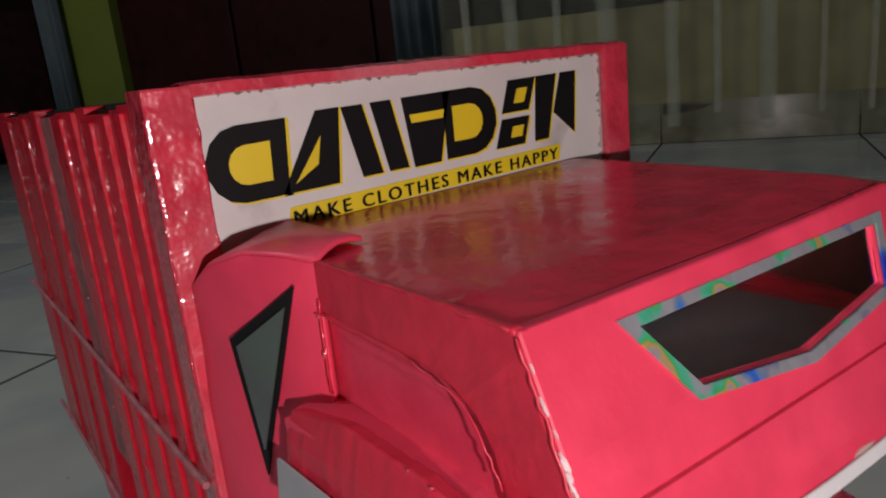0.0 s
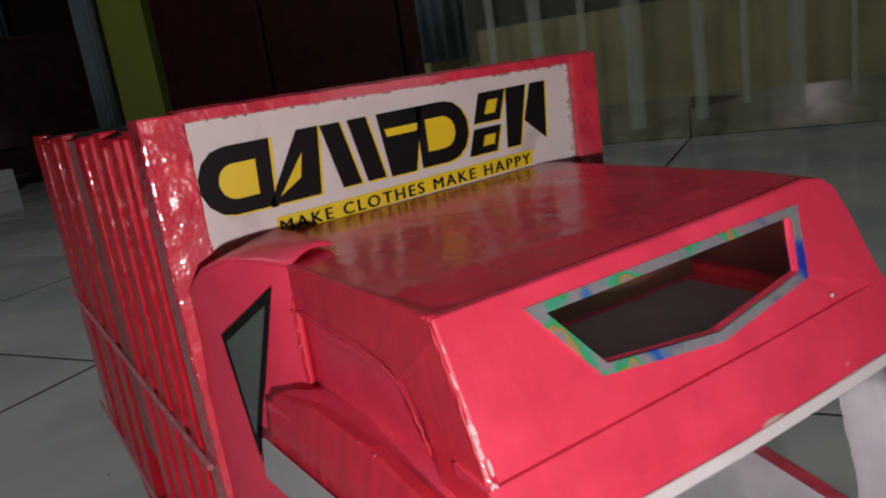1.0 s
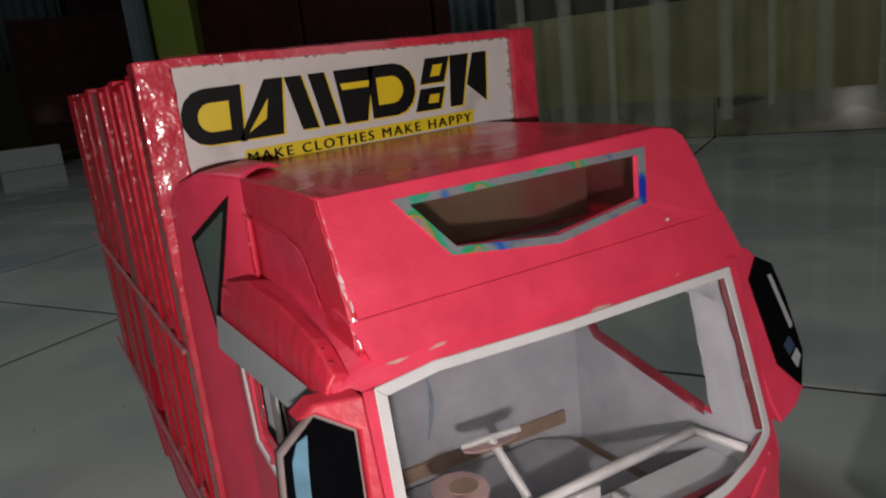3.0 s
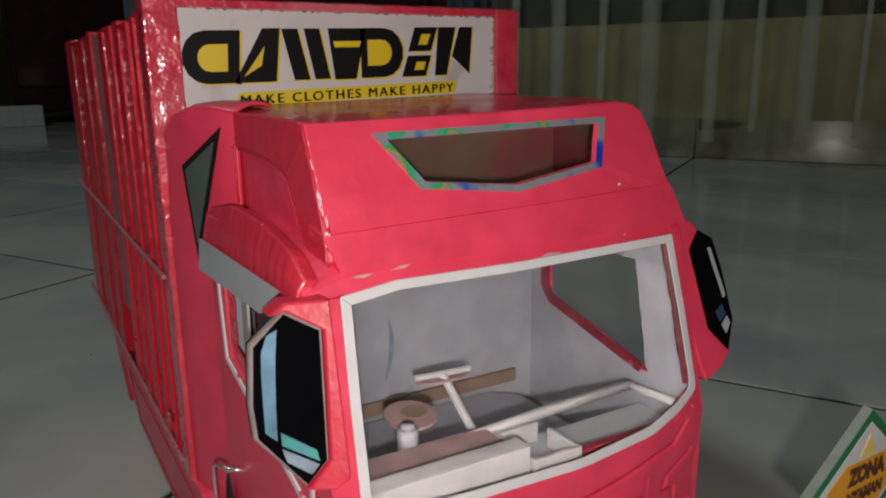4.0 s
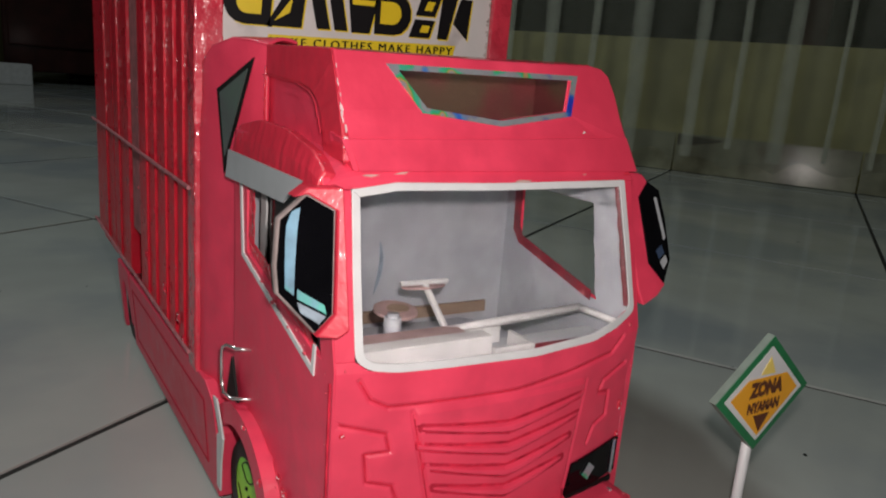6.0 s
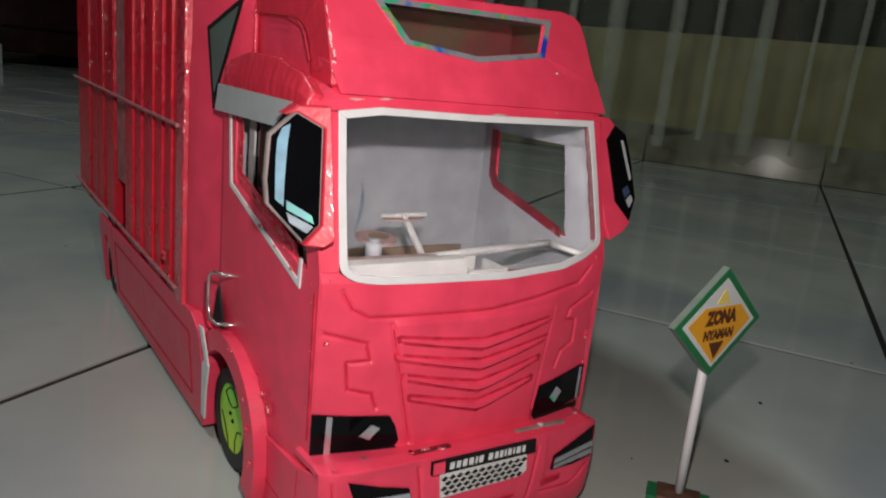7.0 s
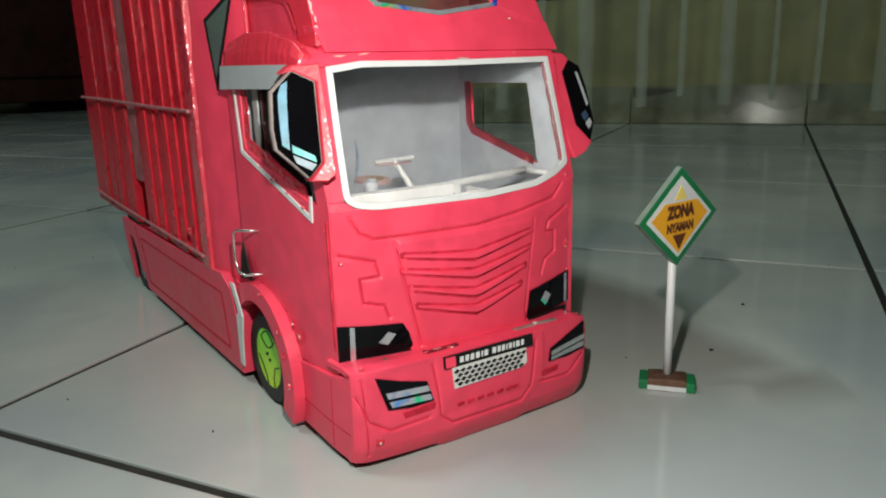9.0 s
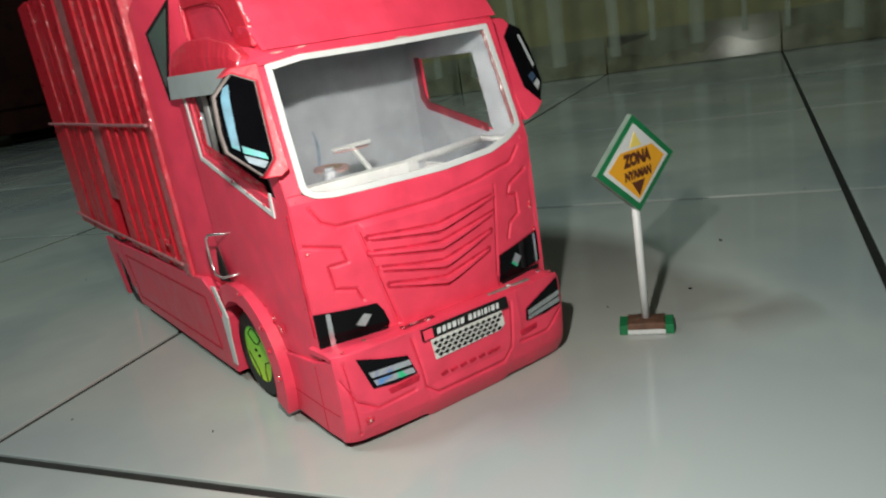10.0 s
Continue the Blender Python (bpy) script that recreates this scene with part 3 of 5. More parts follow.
WS, INNER = rounded(WS, 5, 12), rounded(INNER, 5, 12)


def dense_top(loop):
    top = [Vector(p) for p in loop[:4]]
    return [tuple(a.lerp(b, k / 4)) for a, b in zip(top, top[1:]) for k in range(4)] + loop[3:]


WS, INNER = dense_top(WS), dense_top(INNER)
bm = bmesh.new()
ring = [[(x, front_y(x, z) - 0.7, z) for x, z in (WS[i % len(WS)], INNER[i % len(WS)])] for i in range(len(WS) + 1)]
sheet(bm, ring, (0, 0.6, 0))
part("windscreen_trim", bm, WHITE_STRIP, truck, "white strip round the windscreen")
bm = bmesh.new()
sheet(bm, [[(x, front_y(x, z) + 3.2, z) for x in steps(-61, 64, 12)] for z in steps(113.5, 177, 6)], (0, 0.3, 0))
glass = part("windscreen", bm, FILM, truck, "clear plastic film windscreen")
glass.visible_shadow = False


def side_x(y, s):
    return (-65.5 - 0.035 * max(0, y - 20)) if s < 0 else (67.3 + 0.005 * max(0, y - 20))


def ragged_by(z):
    """How far the torn card of the pillar reaches into the window."""
    return 1.1 * noise.noise((z * 0.16, 4.0, 1.0)) + 0.7 * noise.noise((z * 0.5, 9.0, 1.0)) + 7 * max(0, (z - 168) / 9)


# cab sides with their window openings
for s in (-1, 1):
    bm = bmesh.new()
    low = [(8, 42), (62, 42), (62.1, 62), (105, 62), (108, 62)]
    sill = [(8, 117), (31, 118), (93, 136), (96, 140), (108, 140)] if s < 0 else [(8, 121), (38, 122), (93, 136), (96, 140), (108, 140)]
    ys = [11.6, 14, 20, 31, 40, 50, 62, 62.1, 78, 93, 96, 108]
    th = (2.6 if s < 0 else -2.6, 0, 0)
    sheet(bm, [[(side_x(y, s), y + (front_y(62, z) - 11 if y < 15 else 0), z) for y in ys for z in [lerp(low, y) + (lerp(sill, y) - lerp(low, y)) * t]] for t in steps(0, 1, 4)], th, 0, 1)
    top_z = 170 if s < 0 else 163
    lean = lambda y, z: y + (0.25 * (z - 118) if y < 32 else 0.2 * (z - 118) if y < 39 else 0)
    sheet(bm, [[(side_x(y, s), lean(y, z), z) for y in ((14.2, 18, 24) if s < 0 else (14.2, 22, 31, 36.5 + ragged_by(z)))] for z in steps(117, 177, 6 if s < 0 else 48)], th, 0, 1)
    sheet(bm, [[(side_x(y, s), y + (z - 136) * 0.04, z) for y in (94, 100, 108)] for z in steps(136, 172, 4)], th, 0, 1)
    sheet(bm, [[(side_x(y, s), lean(y, z), z) for y in (21, 31, 54, 70, 94, 108) for z in [top_z + (lerp([(21, 176), (31, 179), (60, 184), (108, 184)], y) - top_z) * t]] for t in (0, 0.5, 1)], th, 0, 1)
    part("cab_side", bm, [RED, WHITE_CARD], truck, "red card side of the cab with a window opening")
    # white line round the opening
    bm = bmesh.new()
    o = -0.6 if s < 0 else 0.6
    outer = [(102, 168), (98.5, 134), (28.4, 109.8), (27.6, 121)]
    inner = [(100.2, 168), (96.7, 135.6), (30.4, 112.8), (29.3, 121)]
    sheet(bm, [[(side_x(y, s) + o, y, z) for y, z in (p, q)] for p, q in zip(outer, inner)], (0.6 if s < 0 else -0.6, 0, 0))
    part("window_line", bm, WHITE_STRIP, truck, "thin white line under the side window")
    # ribbed roof edge above the door
    bm = bmesh.new()
    n = 30
    crown = [(29, 179), (38, 184.5), (60, 189), (85, 190), (107, 186)]
    grid = []
    for z01 in (0, 0.5, 1):
        row = []
        for k in range(n + 1):
            y = 29 + 78 * k / n
            bulge = 0.14 * (k % 2) + random.uniform(0, 0.22)
            z = 173 + (lerp(crown, y) - 173) * z01
            row.append((side_x(y, s) + s * (1.5 + bulge - 3.0 * z01 ** 2), y, z))
        grid.append(row)
    sheet(bm, grid, (-s * 4, 0, -1))
    part("roof_edge", bm, RIB, truck, "ribbed corrugated edge of the cab roof")
    if s < 0:
        bm = bmesh.new()
        prism(bm, [(side_x(y, s) - 3.2 - 0.05 * (178 - z), y, z) for y, z in ((107.5, 175.6), (36, 174.8), (41, 171.4), (50, 165), (109, 164.6))], (0.7, 0, 0))
        part("rain_visor", bm, GREY_CARD, truck, "grey paper visor over the side window")

# cab roof, floor and back wall
bm = bmesh.new()
sheet(bm, [[(x, front_y(x, lerp(BROW, x)) + 3.2 + (y - 20) * 0.93, lerp(BROW, x) - 0.6 + k * (185.6 - lerp(BROW, x))) for x in brow_xs] for y, k in ((20, 0), (24, 0.25), (32, 0.55), (45, 0.85), (75, 1), (104, 0.9))], (0, 0, -2.4), 0, 1)
part("cab_roof", bm, [RED, WHITE_CARD], truck)
bm = bmesh.new()
block(bm, -65, 67, 104.5, 107, 60, 184)
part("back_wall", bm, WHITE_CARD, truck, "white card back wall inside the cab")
bm = bmesh.new()
block(bm, -62, 64, 14, 104, 84, 86.5)
part("cab_floor", bm, BROWN_CARD, truck, "bare brown card floor of the cab")
bm = bmesh.new()
prism(bm, [(-58, 56, 86.7), (-58, 92, 86.7), (-50, 101, 86.7), (40, 101, 86.7), (50, 92, 86.7), (50, 56, 86.7)], (0, 0, 8.4))
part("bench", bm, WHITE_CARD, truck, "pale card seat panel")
# dashboard
bm = bmesh.new()
block(bm, -55, -3, 16.5, 23.5, 100, 121, 0.5)
part("dashboard", bm, OFF_WHITE, truck, "white card dashboard box")
bm = bmesh.new()
for a in ((-2.5, -1, 15, 36), (14, 15.5, 15, 30), (-1, 14, 15, 16.5), (-1, 14, 34.5, 36)):
    block(bm, a[0], a[1], a[2], a[3], 104, 116.5, 0.25)
part("dash_box", bm, OFF_WHITE, truck, "open white card box in the dashboard")
bm = bmesh.new()
tube(bm, [(-14, 40, 114.5), (20, 39, 117), (56, 37, 119.5)], 1.9, 8)
part("dash_rod", bm, OFF_WHITE, truck, "white paper rod across the dashboard", smooth=True)
bm = bmesh.new()
tube(bm, [(56, 37, 119.5), (60, 20, 118.5)], 1.5, 8)
part("dash_rod", bm, OFF_WHITE, truck, smooth=True)
bm = bmesh.new()
block(bm, -1, 63, 14, 38, 106, 110)
part("tray_floor", bm, GREY_CARD, truck)
bm = bmesh.new()
block(bm, 15.6, 62, 14.5, 17.5, 110, 115.2, 0.3)
part("tray_lip", bm, LINING, truck)
bm = bmesh.new()
block(bm, -58, -3.2, 24.4, 41, 100, 116.8, 0.3)
part("dash_shelf", bm, PINK_CARD, truck, "dull pink card shelf")
bm = bmesh.new()
block(bm, -62, 56, 102.6, 104.2, 96.4, 102)
part("wall_strip", bm, BROWN_CARD, truck, "bare brown strip along the back wall")
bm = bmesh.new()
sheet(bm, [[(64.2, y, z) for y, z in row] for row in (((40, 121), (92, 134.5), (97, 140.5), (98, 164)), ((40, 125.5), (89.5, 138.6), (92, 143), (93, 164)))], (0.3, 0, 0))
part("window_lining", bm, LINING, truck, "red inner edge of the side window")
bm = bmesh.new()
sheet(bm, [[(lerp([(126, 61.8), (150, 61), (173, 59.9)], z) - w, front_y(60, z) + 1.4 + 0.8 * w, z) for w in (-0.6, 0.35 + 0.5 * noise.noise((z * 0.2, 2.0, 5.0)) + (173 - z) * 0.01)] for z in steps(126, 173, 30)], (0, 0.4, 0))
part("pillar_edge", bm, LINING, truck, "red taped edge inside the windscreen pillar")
bm = bmesh.new()
sheet(bm, [[(-64.4, y + 0.5 * noise.noise((z * 0.3, y, 2.0)), z) for y in (83.5, 86, 89.5)] for z in steps(133, 171, 20)], (0.8, 0, 0))
part("inner_post", bm, OFF_WHITE, truck, "worn white strip inside the side window")
bm = bmesh.new()
prism(bm, [(-63.2, 34, 119), (-63.2, 88, 133), (-63.2, 90, 171), (-63.2, 48, 171)], (0.6, 0, 0))
part("side_film", bm, DARK_FILM, truck, "dark brown film in the side window")
# glossy red tape round the inside of the opening
bm = bmesh.new()
rim_out = [(97, 171), (96.4, 138), (60, 126.6), (31, 117.6)]
rim_in = [(89, 171), (88.6, 141.4), (60, 132), (36, 124)]
grid = []
for k in range(3):
    for t in steps(0, 1, 10)[: 11 if k == 2 else 10]:
        p, q = (Vector(r[k]).lerp(Vector(r[k + 1]), t) for r in (rim_out, rim_in))
        grid.append([(-65.6 - random.uniform(0, 0.5) * (0 < w < 1) - 0.035 * max(0, p.x - 20) + 1.1, *p.lerp(q, w + random.uniform(-0.06, 0.06) * (w > 0))) for w in (0, 0.35, 0.7, 1)])
sheet(bm, grid, (0.4, 0, 0))
part("window_border", bm, TAPE_EDGE, truck, "glossy dark red tape round the side window")
# steering wheel: a column with a cross bar and a rim
bm = bmesh.new()
tube(bm, [(-2, 41, 106), (-5, 62.5, 127.4)], 1.5)
col = part("steering_column", bm, OFF_WHITE, truck, "white paper steering column")
bm = bmesh.new()
tube(bm, [(-15, 64.5, 127.4), (5, 61, 128.3)], 1.1)
part("steering_bar", bm, OFF_WHITE, truck)
bm = bmesh.new()
disc(bm, (-23, 53, 120.2), 0, 8.6, 1.0, "z", 28)
for v in bm.verts:
    v.co.z += 0.1 * (v.co.y - 53)
part("round_stool", bm, PINK_CARD, truck, "round pale card disc, brown at its middle")
bm = bmesh.new()
disc(bm, (-21.6, 53.4, 121.3), 0, 4.6, 0.3, "z", 20)
for v in bm.verts:
    v.co.y = 53.4 + (v.co.y - 53.4) * 0.8
    v.co.z += 0.1 * (v.co.y - 53)
part("stool_middle", bm, BROWN_CARD, truck)
bm = bmesh.new()
disc(bm, (-5, 63, 125.9), 0, 10, 0.8, "z", 28)
for v in bm.verts:
    v.co.y = 63 + (v.co.y - 63) * 0.4
part("steering_disc", bm, PINK_CARD, truck, "flat card steering wheel")
bm = bmesh.new()
tube(bm, [(-29, 44, 112), (-29, 44, 119), (-28.8, 44, 121.5)], 3.4, 12)
tube(bm, [(-28.8, 44, 121.4), (-28.8, 44, 123)], 2.3, 12)
part("gear_knob", bm, WHITE_CARD, truck, "pale rounded knob", smooth=True)

# scraps of pale card under the headlights
for x, w, h, m in ((-50, 2.2, 0.4, BROWN_CARD), (-31.5, 1.6, 0.9, BLACK), (-27, 4.4, 0.9, SILVER), (-19, 2.0, 0.7, WHITE_STRIP), (30.5, 2.2, 1.2, WHITE_STRIP), (54, 1.6, 1.0, SILVER)):
    bm = bmesh.new()
    y = -1.6 + 0.002 * x * x
    prism(bm, [(x, y + 0.6, 50.6 - 0.012 * x), (x + 0.4 * w, y - 0.2, 50.6 - 0.012 * x), (x + w, y + 0.3, 50.6 - 0.012 * x), (x + 0.9 * w, y + 1.6, 50.6 - 0.012 * x), (x + 0.2 * w, y + 2, 50.6 - 0.012 * x)], (0, 0, h))
    part("card_scrap", bm, m, truck)
# a bluish arc on the back wall
bm = bmesh.new()
sheet(bm, [[(-6.0 + 3.8 * math.sin(2.6 * t) + w, 104.2, 110 + 25 * t) for w in (-1.6 * math.sin(math.pi * t) - 0.2, 0.2)] for t in steps(0, 1, 12)], (0, 0.2, 0))
part("blue_arc", bm, BLUE_MARK, truck, "grey-blue curved mark on the white card")
# bare patches and scratches on the brow
for pts, m in (([(-52, 177.6), (-49, 177.2), (-45.4, 177.9), (-47.6, 178.0), (-50.4, 178.0)], BARE), ([(-41, 177.9), (-37, 178.3), (-34, 178.9), (-37.6, 178.8)], BARE), ([(8, 175.1), (15, 175.4), (16, 175.9), (11, 176.2), (9, 175.8)], BARE), ([(-40, 178.0), (-36, 178.2), (-35.5, 178.4), (-39, 178.3)], BARE), ([(41, 177.6), (43, 178), (42.6, 178.3)], BARE)):
    bm = bmesh.new()
    plate(bm, pts, [], lambda x, z: (x, front_y(x, z) - 0.12 + 0.1 * max(0, z - 177), z), (0, 0.3, 0))
    part("worn_patch", bm, m, truck)
# seam at the corner of the cab
bm = bmesh.new()
prism(bm, [(-66.0, 15.4, 56), (-66.0, 16.3, 56), (-66.0, 16.8, 112), (-66.0, 15.9, 112)], (0.5, 0, 0))
part("corner_seam", bm, CREASE_SHADE, truck)

# slats and thin pressed lines on the front, shade laid in as darker strips
def groove(pts, w, name="pressed_line", lift=0.12, mat=None):
    bm = bmesh.new()
    dense = []
    for (x0, z0), (x1, z1) in zip(pts, pts[1:]):
        dense += [(x0 + (x1 - x0) * t, z0 + (z1 - z0) * t) for t in steps(0, 1, 8)[:-1]]
    dense.append(pts[-1])
    grid = []
    for i, (x, z) in enumerate(dense):
        a, b = dense[max(0, i - 1)], dense[min(len(dense) - 1, i + 1)]
        d = Vector((b[0] - a[0], b[1] - a[1])).normalized()
        nx, nz = -d.y * w / 2, d.x * w / 2
        grid.append([(x + k * nx, front_y(x + k * nx, z + k * nz) + emboss(x + k * nx, z + k * nz) - lift, z + k * nz) for k in (-1, 0, 1)])
    sheet(bm, grid, (0, 0.2, 0))
    part(name, bm, mat or (GROOVE_SHADE if name == "slat_gap" else CREASE_SHADE), truck)


for zl, zm, zr, xl, xr in ((98, 91.5, 98, -35.5, 37), (91, 83, 90, -36, 35), (83, 74, 81.5, -33, 31), (74.5, 66, 73, -30, 28)):
    upper = [(xl, zl - 3.0), (xl * 0.5, (zl + zm) / 2 - 1.9), (0, zm - 0.3), (xr * 0.5, (zr + zm) / 2 - 0.9), (xr, zr - 1.6)]
    lower = [(xl, zl - 4.5), (xl * 0.5, (zl + zm) / 2 - 4.4), (0, zm - 4.2), (xr * 0.5, (zr + zm) / 2 - 3.6), (xr, zr - 3.0)]
    bm = bmesh.new()
    grid = []
    for t in steps(0, 1, 16):
        x = xl + (xr - xl) * t
        za, zb = lerp(upper, x), lerp(lower, x)
        puff = 2.1 * (1 - abs(2 * t - 1) ** 2.5)
        grid.append([(x, front_y(x, z) - 0.9 - puff * k, z) for z, k in ((za, 0.1), (za - 0.2 * (za - zb), 0.85), (za - 0.7 * (za - zb), 1.0), (zb, 0.15))])
    sheet(bm, grid, (0, 1.4, 0))
    part("grille_slat", bm, RED, truck, "red card grille slat bent to a chevron")
    rim_line = [(xl - 0.3, zl - 3.7)] + [(x, z + 0.3) for x, z in upper] + [(xr + 0.4, zr - 2.3)]
    groove(rim_line, 1.6, "slat_gap")
    groove([(xl - 0.3, zl - 3.7)] + [(x, z - 0.3) for x, z in lower] + [(xr + 0.4, zr - 2.3)], 1.15, "slat_gap")
for line, w in zip(PRESSED, (0.7, 0.75, 0.7, 0.5, 0.5)):
    groove(line, w)


def shaped(name, pts, depth, mat, label="", lift=0.0, parent=None):
    bm = bmesh.new()
    plate(bm, pts, [], lambda x, z: (x, front_y(x, z) - lift, z), (0, depth, 0))
    return part(name, bm, mat, parent or truck, label)


# headlights
hl = shaped("headlight", [(-65.4, 67), (-52, 65.4), (-37, 64.2), (-34.6, 60), (-33, 54), (-34, 52.4), (-52, 51), (-65.4, 51)], 3, BLACK_GLOSS, "black gloss headlight with a pale diamond", 1.0)
shaped("lamp_diamond", [(-48.6, 57.6), (-44.2, 61.8), (-40.8, 60.2), (-44.8, 55.8)], 0.4, SILVER, "silver diamond", 1.7, parent=hl)
shaped("lamp_stripe", [(-60.6, 66.3), (-58.6, 66), (-58.8, 51.2), (-61, 51.2)], 0.4, SILVER, "silver stripe", 1.7, parent=hl)
hr = shaped("headlight", [(34.5, 65), (48, 67), (64, 69.5), (64, 53.5), (48, 52), (32, 52)], 3, BLACK_GLOSS, "black gloss headlight with a pale diamond", 1.0)
shaped("lamp_diamond", [(41, 58.8), (45, 63.2), (48.5, 60.2), (44.5, 55.8)], 0.4, HOLO, "hologram diamond", 1.7, parent=hr)
shaped("lamp_stripe", [(60, 68.6), (61.6, 68.8), (61.6, 53.6), (60, 53.6)], 0.4, HOLO, "hologram stripe", 1.7, parent=hr)

# bumper
def bump_y(x):
    a = abs(x) / (67.2 if x < 0 else 64)
    return -5.2 + 2.6 * a ** 4 + 3.4 * a ** 26


BUMPER_LINES = [
    [(-30, 47), (-27, 22), (-21, 17), (18, 17), (24, 22), (27, 45)],
    [(-66, 40), (-61, 28), (-52, 22), (-33, 23)],
    [(-63.6, 47), (-61.4, 12)],
    [(60.5, 30), (48, 22), (30, 23)],
]


def bump_face(x, z):
    """The bumper's face, bowed and tucked in at its foot."""
    t = (z - 8.5) / 42
    return bump_y(x) + 6.6 * (t - 0.6) ** 2 + bumper_emboss(x, z) + 3.6 * max(0, (15 - z) / 11) ** 1.4


def bumper_emboss(x, z):
    press = sum(0.7 * math.exp(-(far_from(line, x, z) / 0.8) ** 2) for line in BUMPER_LINES)
    fog = 0.9 * max(0.0, 1 - (abs(x + 45) / 17) ** 6) * max(0.0, 1 - (abs(z - 36) / 14) ** 6) + 0.9 * max(0.0, 1 - (abs(x - 47) / 16) ** 6) * max(0.0, 1 - (abs(z - 37) / 13) ** 6)
    chin = -0.8 * max(0.0, 1 - (abs(x + 1) / 25) ** 8) * min(1.0, max(0.0, (22 - z) / 3))
    return press + fog + chin + 0.15 * noise.noise((x * 0.12, z * 0.12, 7.0))


bm = bmesh.new()
xs = [-67.2, -66.8, -66.2, -65, -63] + steps(-60, 56, 18) + [59, 61, 62.5, 63.3, 64]
fine_xs = [-67.2, -67, -66.7, -66.3, -65.7, -65] + steps(-64.2, 60, 230) + [61, 62, 62.8, 63.4, 64]
lowedge = [(-70, 8.2), (-27, 6.2), (-25, 4.4), (20, 4.4), (24, 6), (66, 5)]
topedge = [(-70, 48), (-66, 50.6), (-60, 51), (57, 49.8), (61, 48.4), (64, 45.6)]
sheet(bm, [[(x, bump_face(x, z), z) for x in fine_xs for z in [lerp(lowedge, x) + (lerp(topedge, x) - lerp(lowedge, x)) * t]] for t in steps(0, 1, 80)], (0, 2.6, 0))
sheet(bm, [[(x, bump_y(x) + 1.2 + k * (front_y(x, 60) + 6 - bump_y(x)), lerp(topedge, x) + 0.8 * math.sin(3.14 * k)) for x in xs] for k in (0, 0.3, 1)], (0, 0, -2.4))
bumper = part("bumper", bm, RED, truck, "red card bumper with cut openings")
for s in (-1, 1):
    x = -67.4 if s < 0 else 64.2
    bm = bmesh.new()
    sheet(bm, [[(x + s * (-1.5 + 0.06 * min(y + 4, 24)), y + (3.6 * max(0, (15 - z0 - (z1 - z0) * t) / 11) ** 1.4 if y < 1 else 0), z0 + (z1 - z0) * t) for y, z0, z1 in ((0.8, 8, 48.4), (7, 7.6, 47), (20, 7.8, 43.4), (36, 8.6, 42), (57, 9.6, 40))] for t in (0, 0.06, 0.12, 0.18, 0.25, 0.5, 0.75, 1)], (-s * 2.6, 0, 0))
    side = part("bumper_side", bm, RED, truck, "red card side of the bumper")
    for (ya, za), (yb, zb) in (((19, 42), (20, 9)), ((52, 22), (1.5, 20.4))):
        d = Vector((yb - ya, zb - za)).normalized() * 0.3
        bm = bmesh.new()
        sheet(bm, [[(x + s * (-1.5 + 0.06 * min(ya + (yb - ya) * t + 4, 24) + 0.15), ya + (yb - ya) * t + k * d.y, za + (zb - za) * t - k * d.x) for k in (-1, 1)] for t in steps(0, 1, 10)], (-s * 0.3, 0, 0))
        part("pressed_line", bm, CREASE_SHADE, side)


def bump_front(x, z, lift):
    return bump_face(x, z) - lift


def stuck(name, pts, mat, label="", lift=0.5, depth=0.5, parent=None):
    """A flat cut piece laid on the bumper."""
    bm = bmesh.new()
    plate(bm, pts, [], lambda x, z: (x, bump_front(x, z, lift), z), (0, depth, 0))
    return part(name, bm, mat, parent or bumper, label)


fl = stuck("fog_lamp", [(-58, 47.5), (-46, 43.5), (-34, 40.5), (-31, 31), (-42, 30.5), (-53, 32)], BLACK_GLOSS, "black fog lamp with silver strips", 0.8, parent=truck)
stuck("strip", [(-54, 40), (-34, 38.8), (-33.3, 36.2), (-53, 37.2)], HOLO, "hologram strip", 1.5, parent=fl)
stuck("strip", [(-52.6, 35.8), (-33, 34.6), (-32.2, 32), (-51.5, 33)], HOLO, "hologram strip", 1.5, parent=fl)
fr = stuck("fog_lamp", [(60, 47), (60, 33), (48, 32), (35, 32.5), (36, 38.5), (48, 43)], BLACK_GLOSS, "black fog lamp with silver strips", 0.8, parent=truck)
stuck("strip", [(36.5, 37.5), (59.5, 40.5), (59.5, 38), (36, 35.2)], SILVER, "silver strip", 1.5, parent=fr)
stuck("strip", [(36, 34.6), (59, 37), (59, 34.4), (36, 32.9)], SILVER, "silver strip", 1.5, parent=fr)
stuck("slot", [(-46, 28.6), (-30, 29.6), (-30.5, 26.9), (-45, 26)], GROOVE_SHADE, "", 0.45)
stuck("slot", [(30, 28.5), (42, 28.8), (41, 26.4), (30.5, 26)], GROOVE_SHADE, "", 0.45)
for x in (-17, -11.5, -6, -0.5, 5, 10.5, 14.5):
    stuck("slot", [(x - 1.9, 25.6), (x + 1.6, 26.1), (x + 2.1, 24.6), (x - 1.4, 24)], GROOVE_SHADE, "", 0.45)
for line in BUMPER_LINES:
    for p, q in zip(line, line[1:]):
        d = (Vector(q) - Vector(p)).normalized() * 0.24
        run = [Vector(p).lerp(Vector(q), k / 10) for k in range(11)]
        bm = bmesh.new()
        sheet(bm, [[(v.x + k * d.y, bump_front(v.x + k * d.y, v.y - k * d.x, 0.12), v.y - k * d.x) for k in (-1, 1)] for v in run], (0, 0.2, 0))
        part("pressed_line", bm, CREASE_SHADE, bumper)
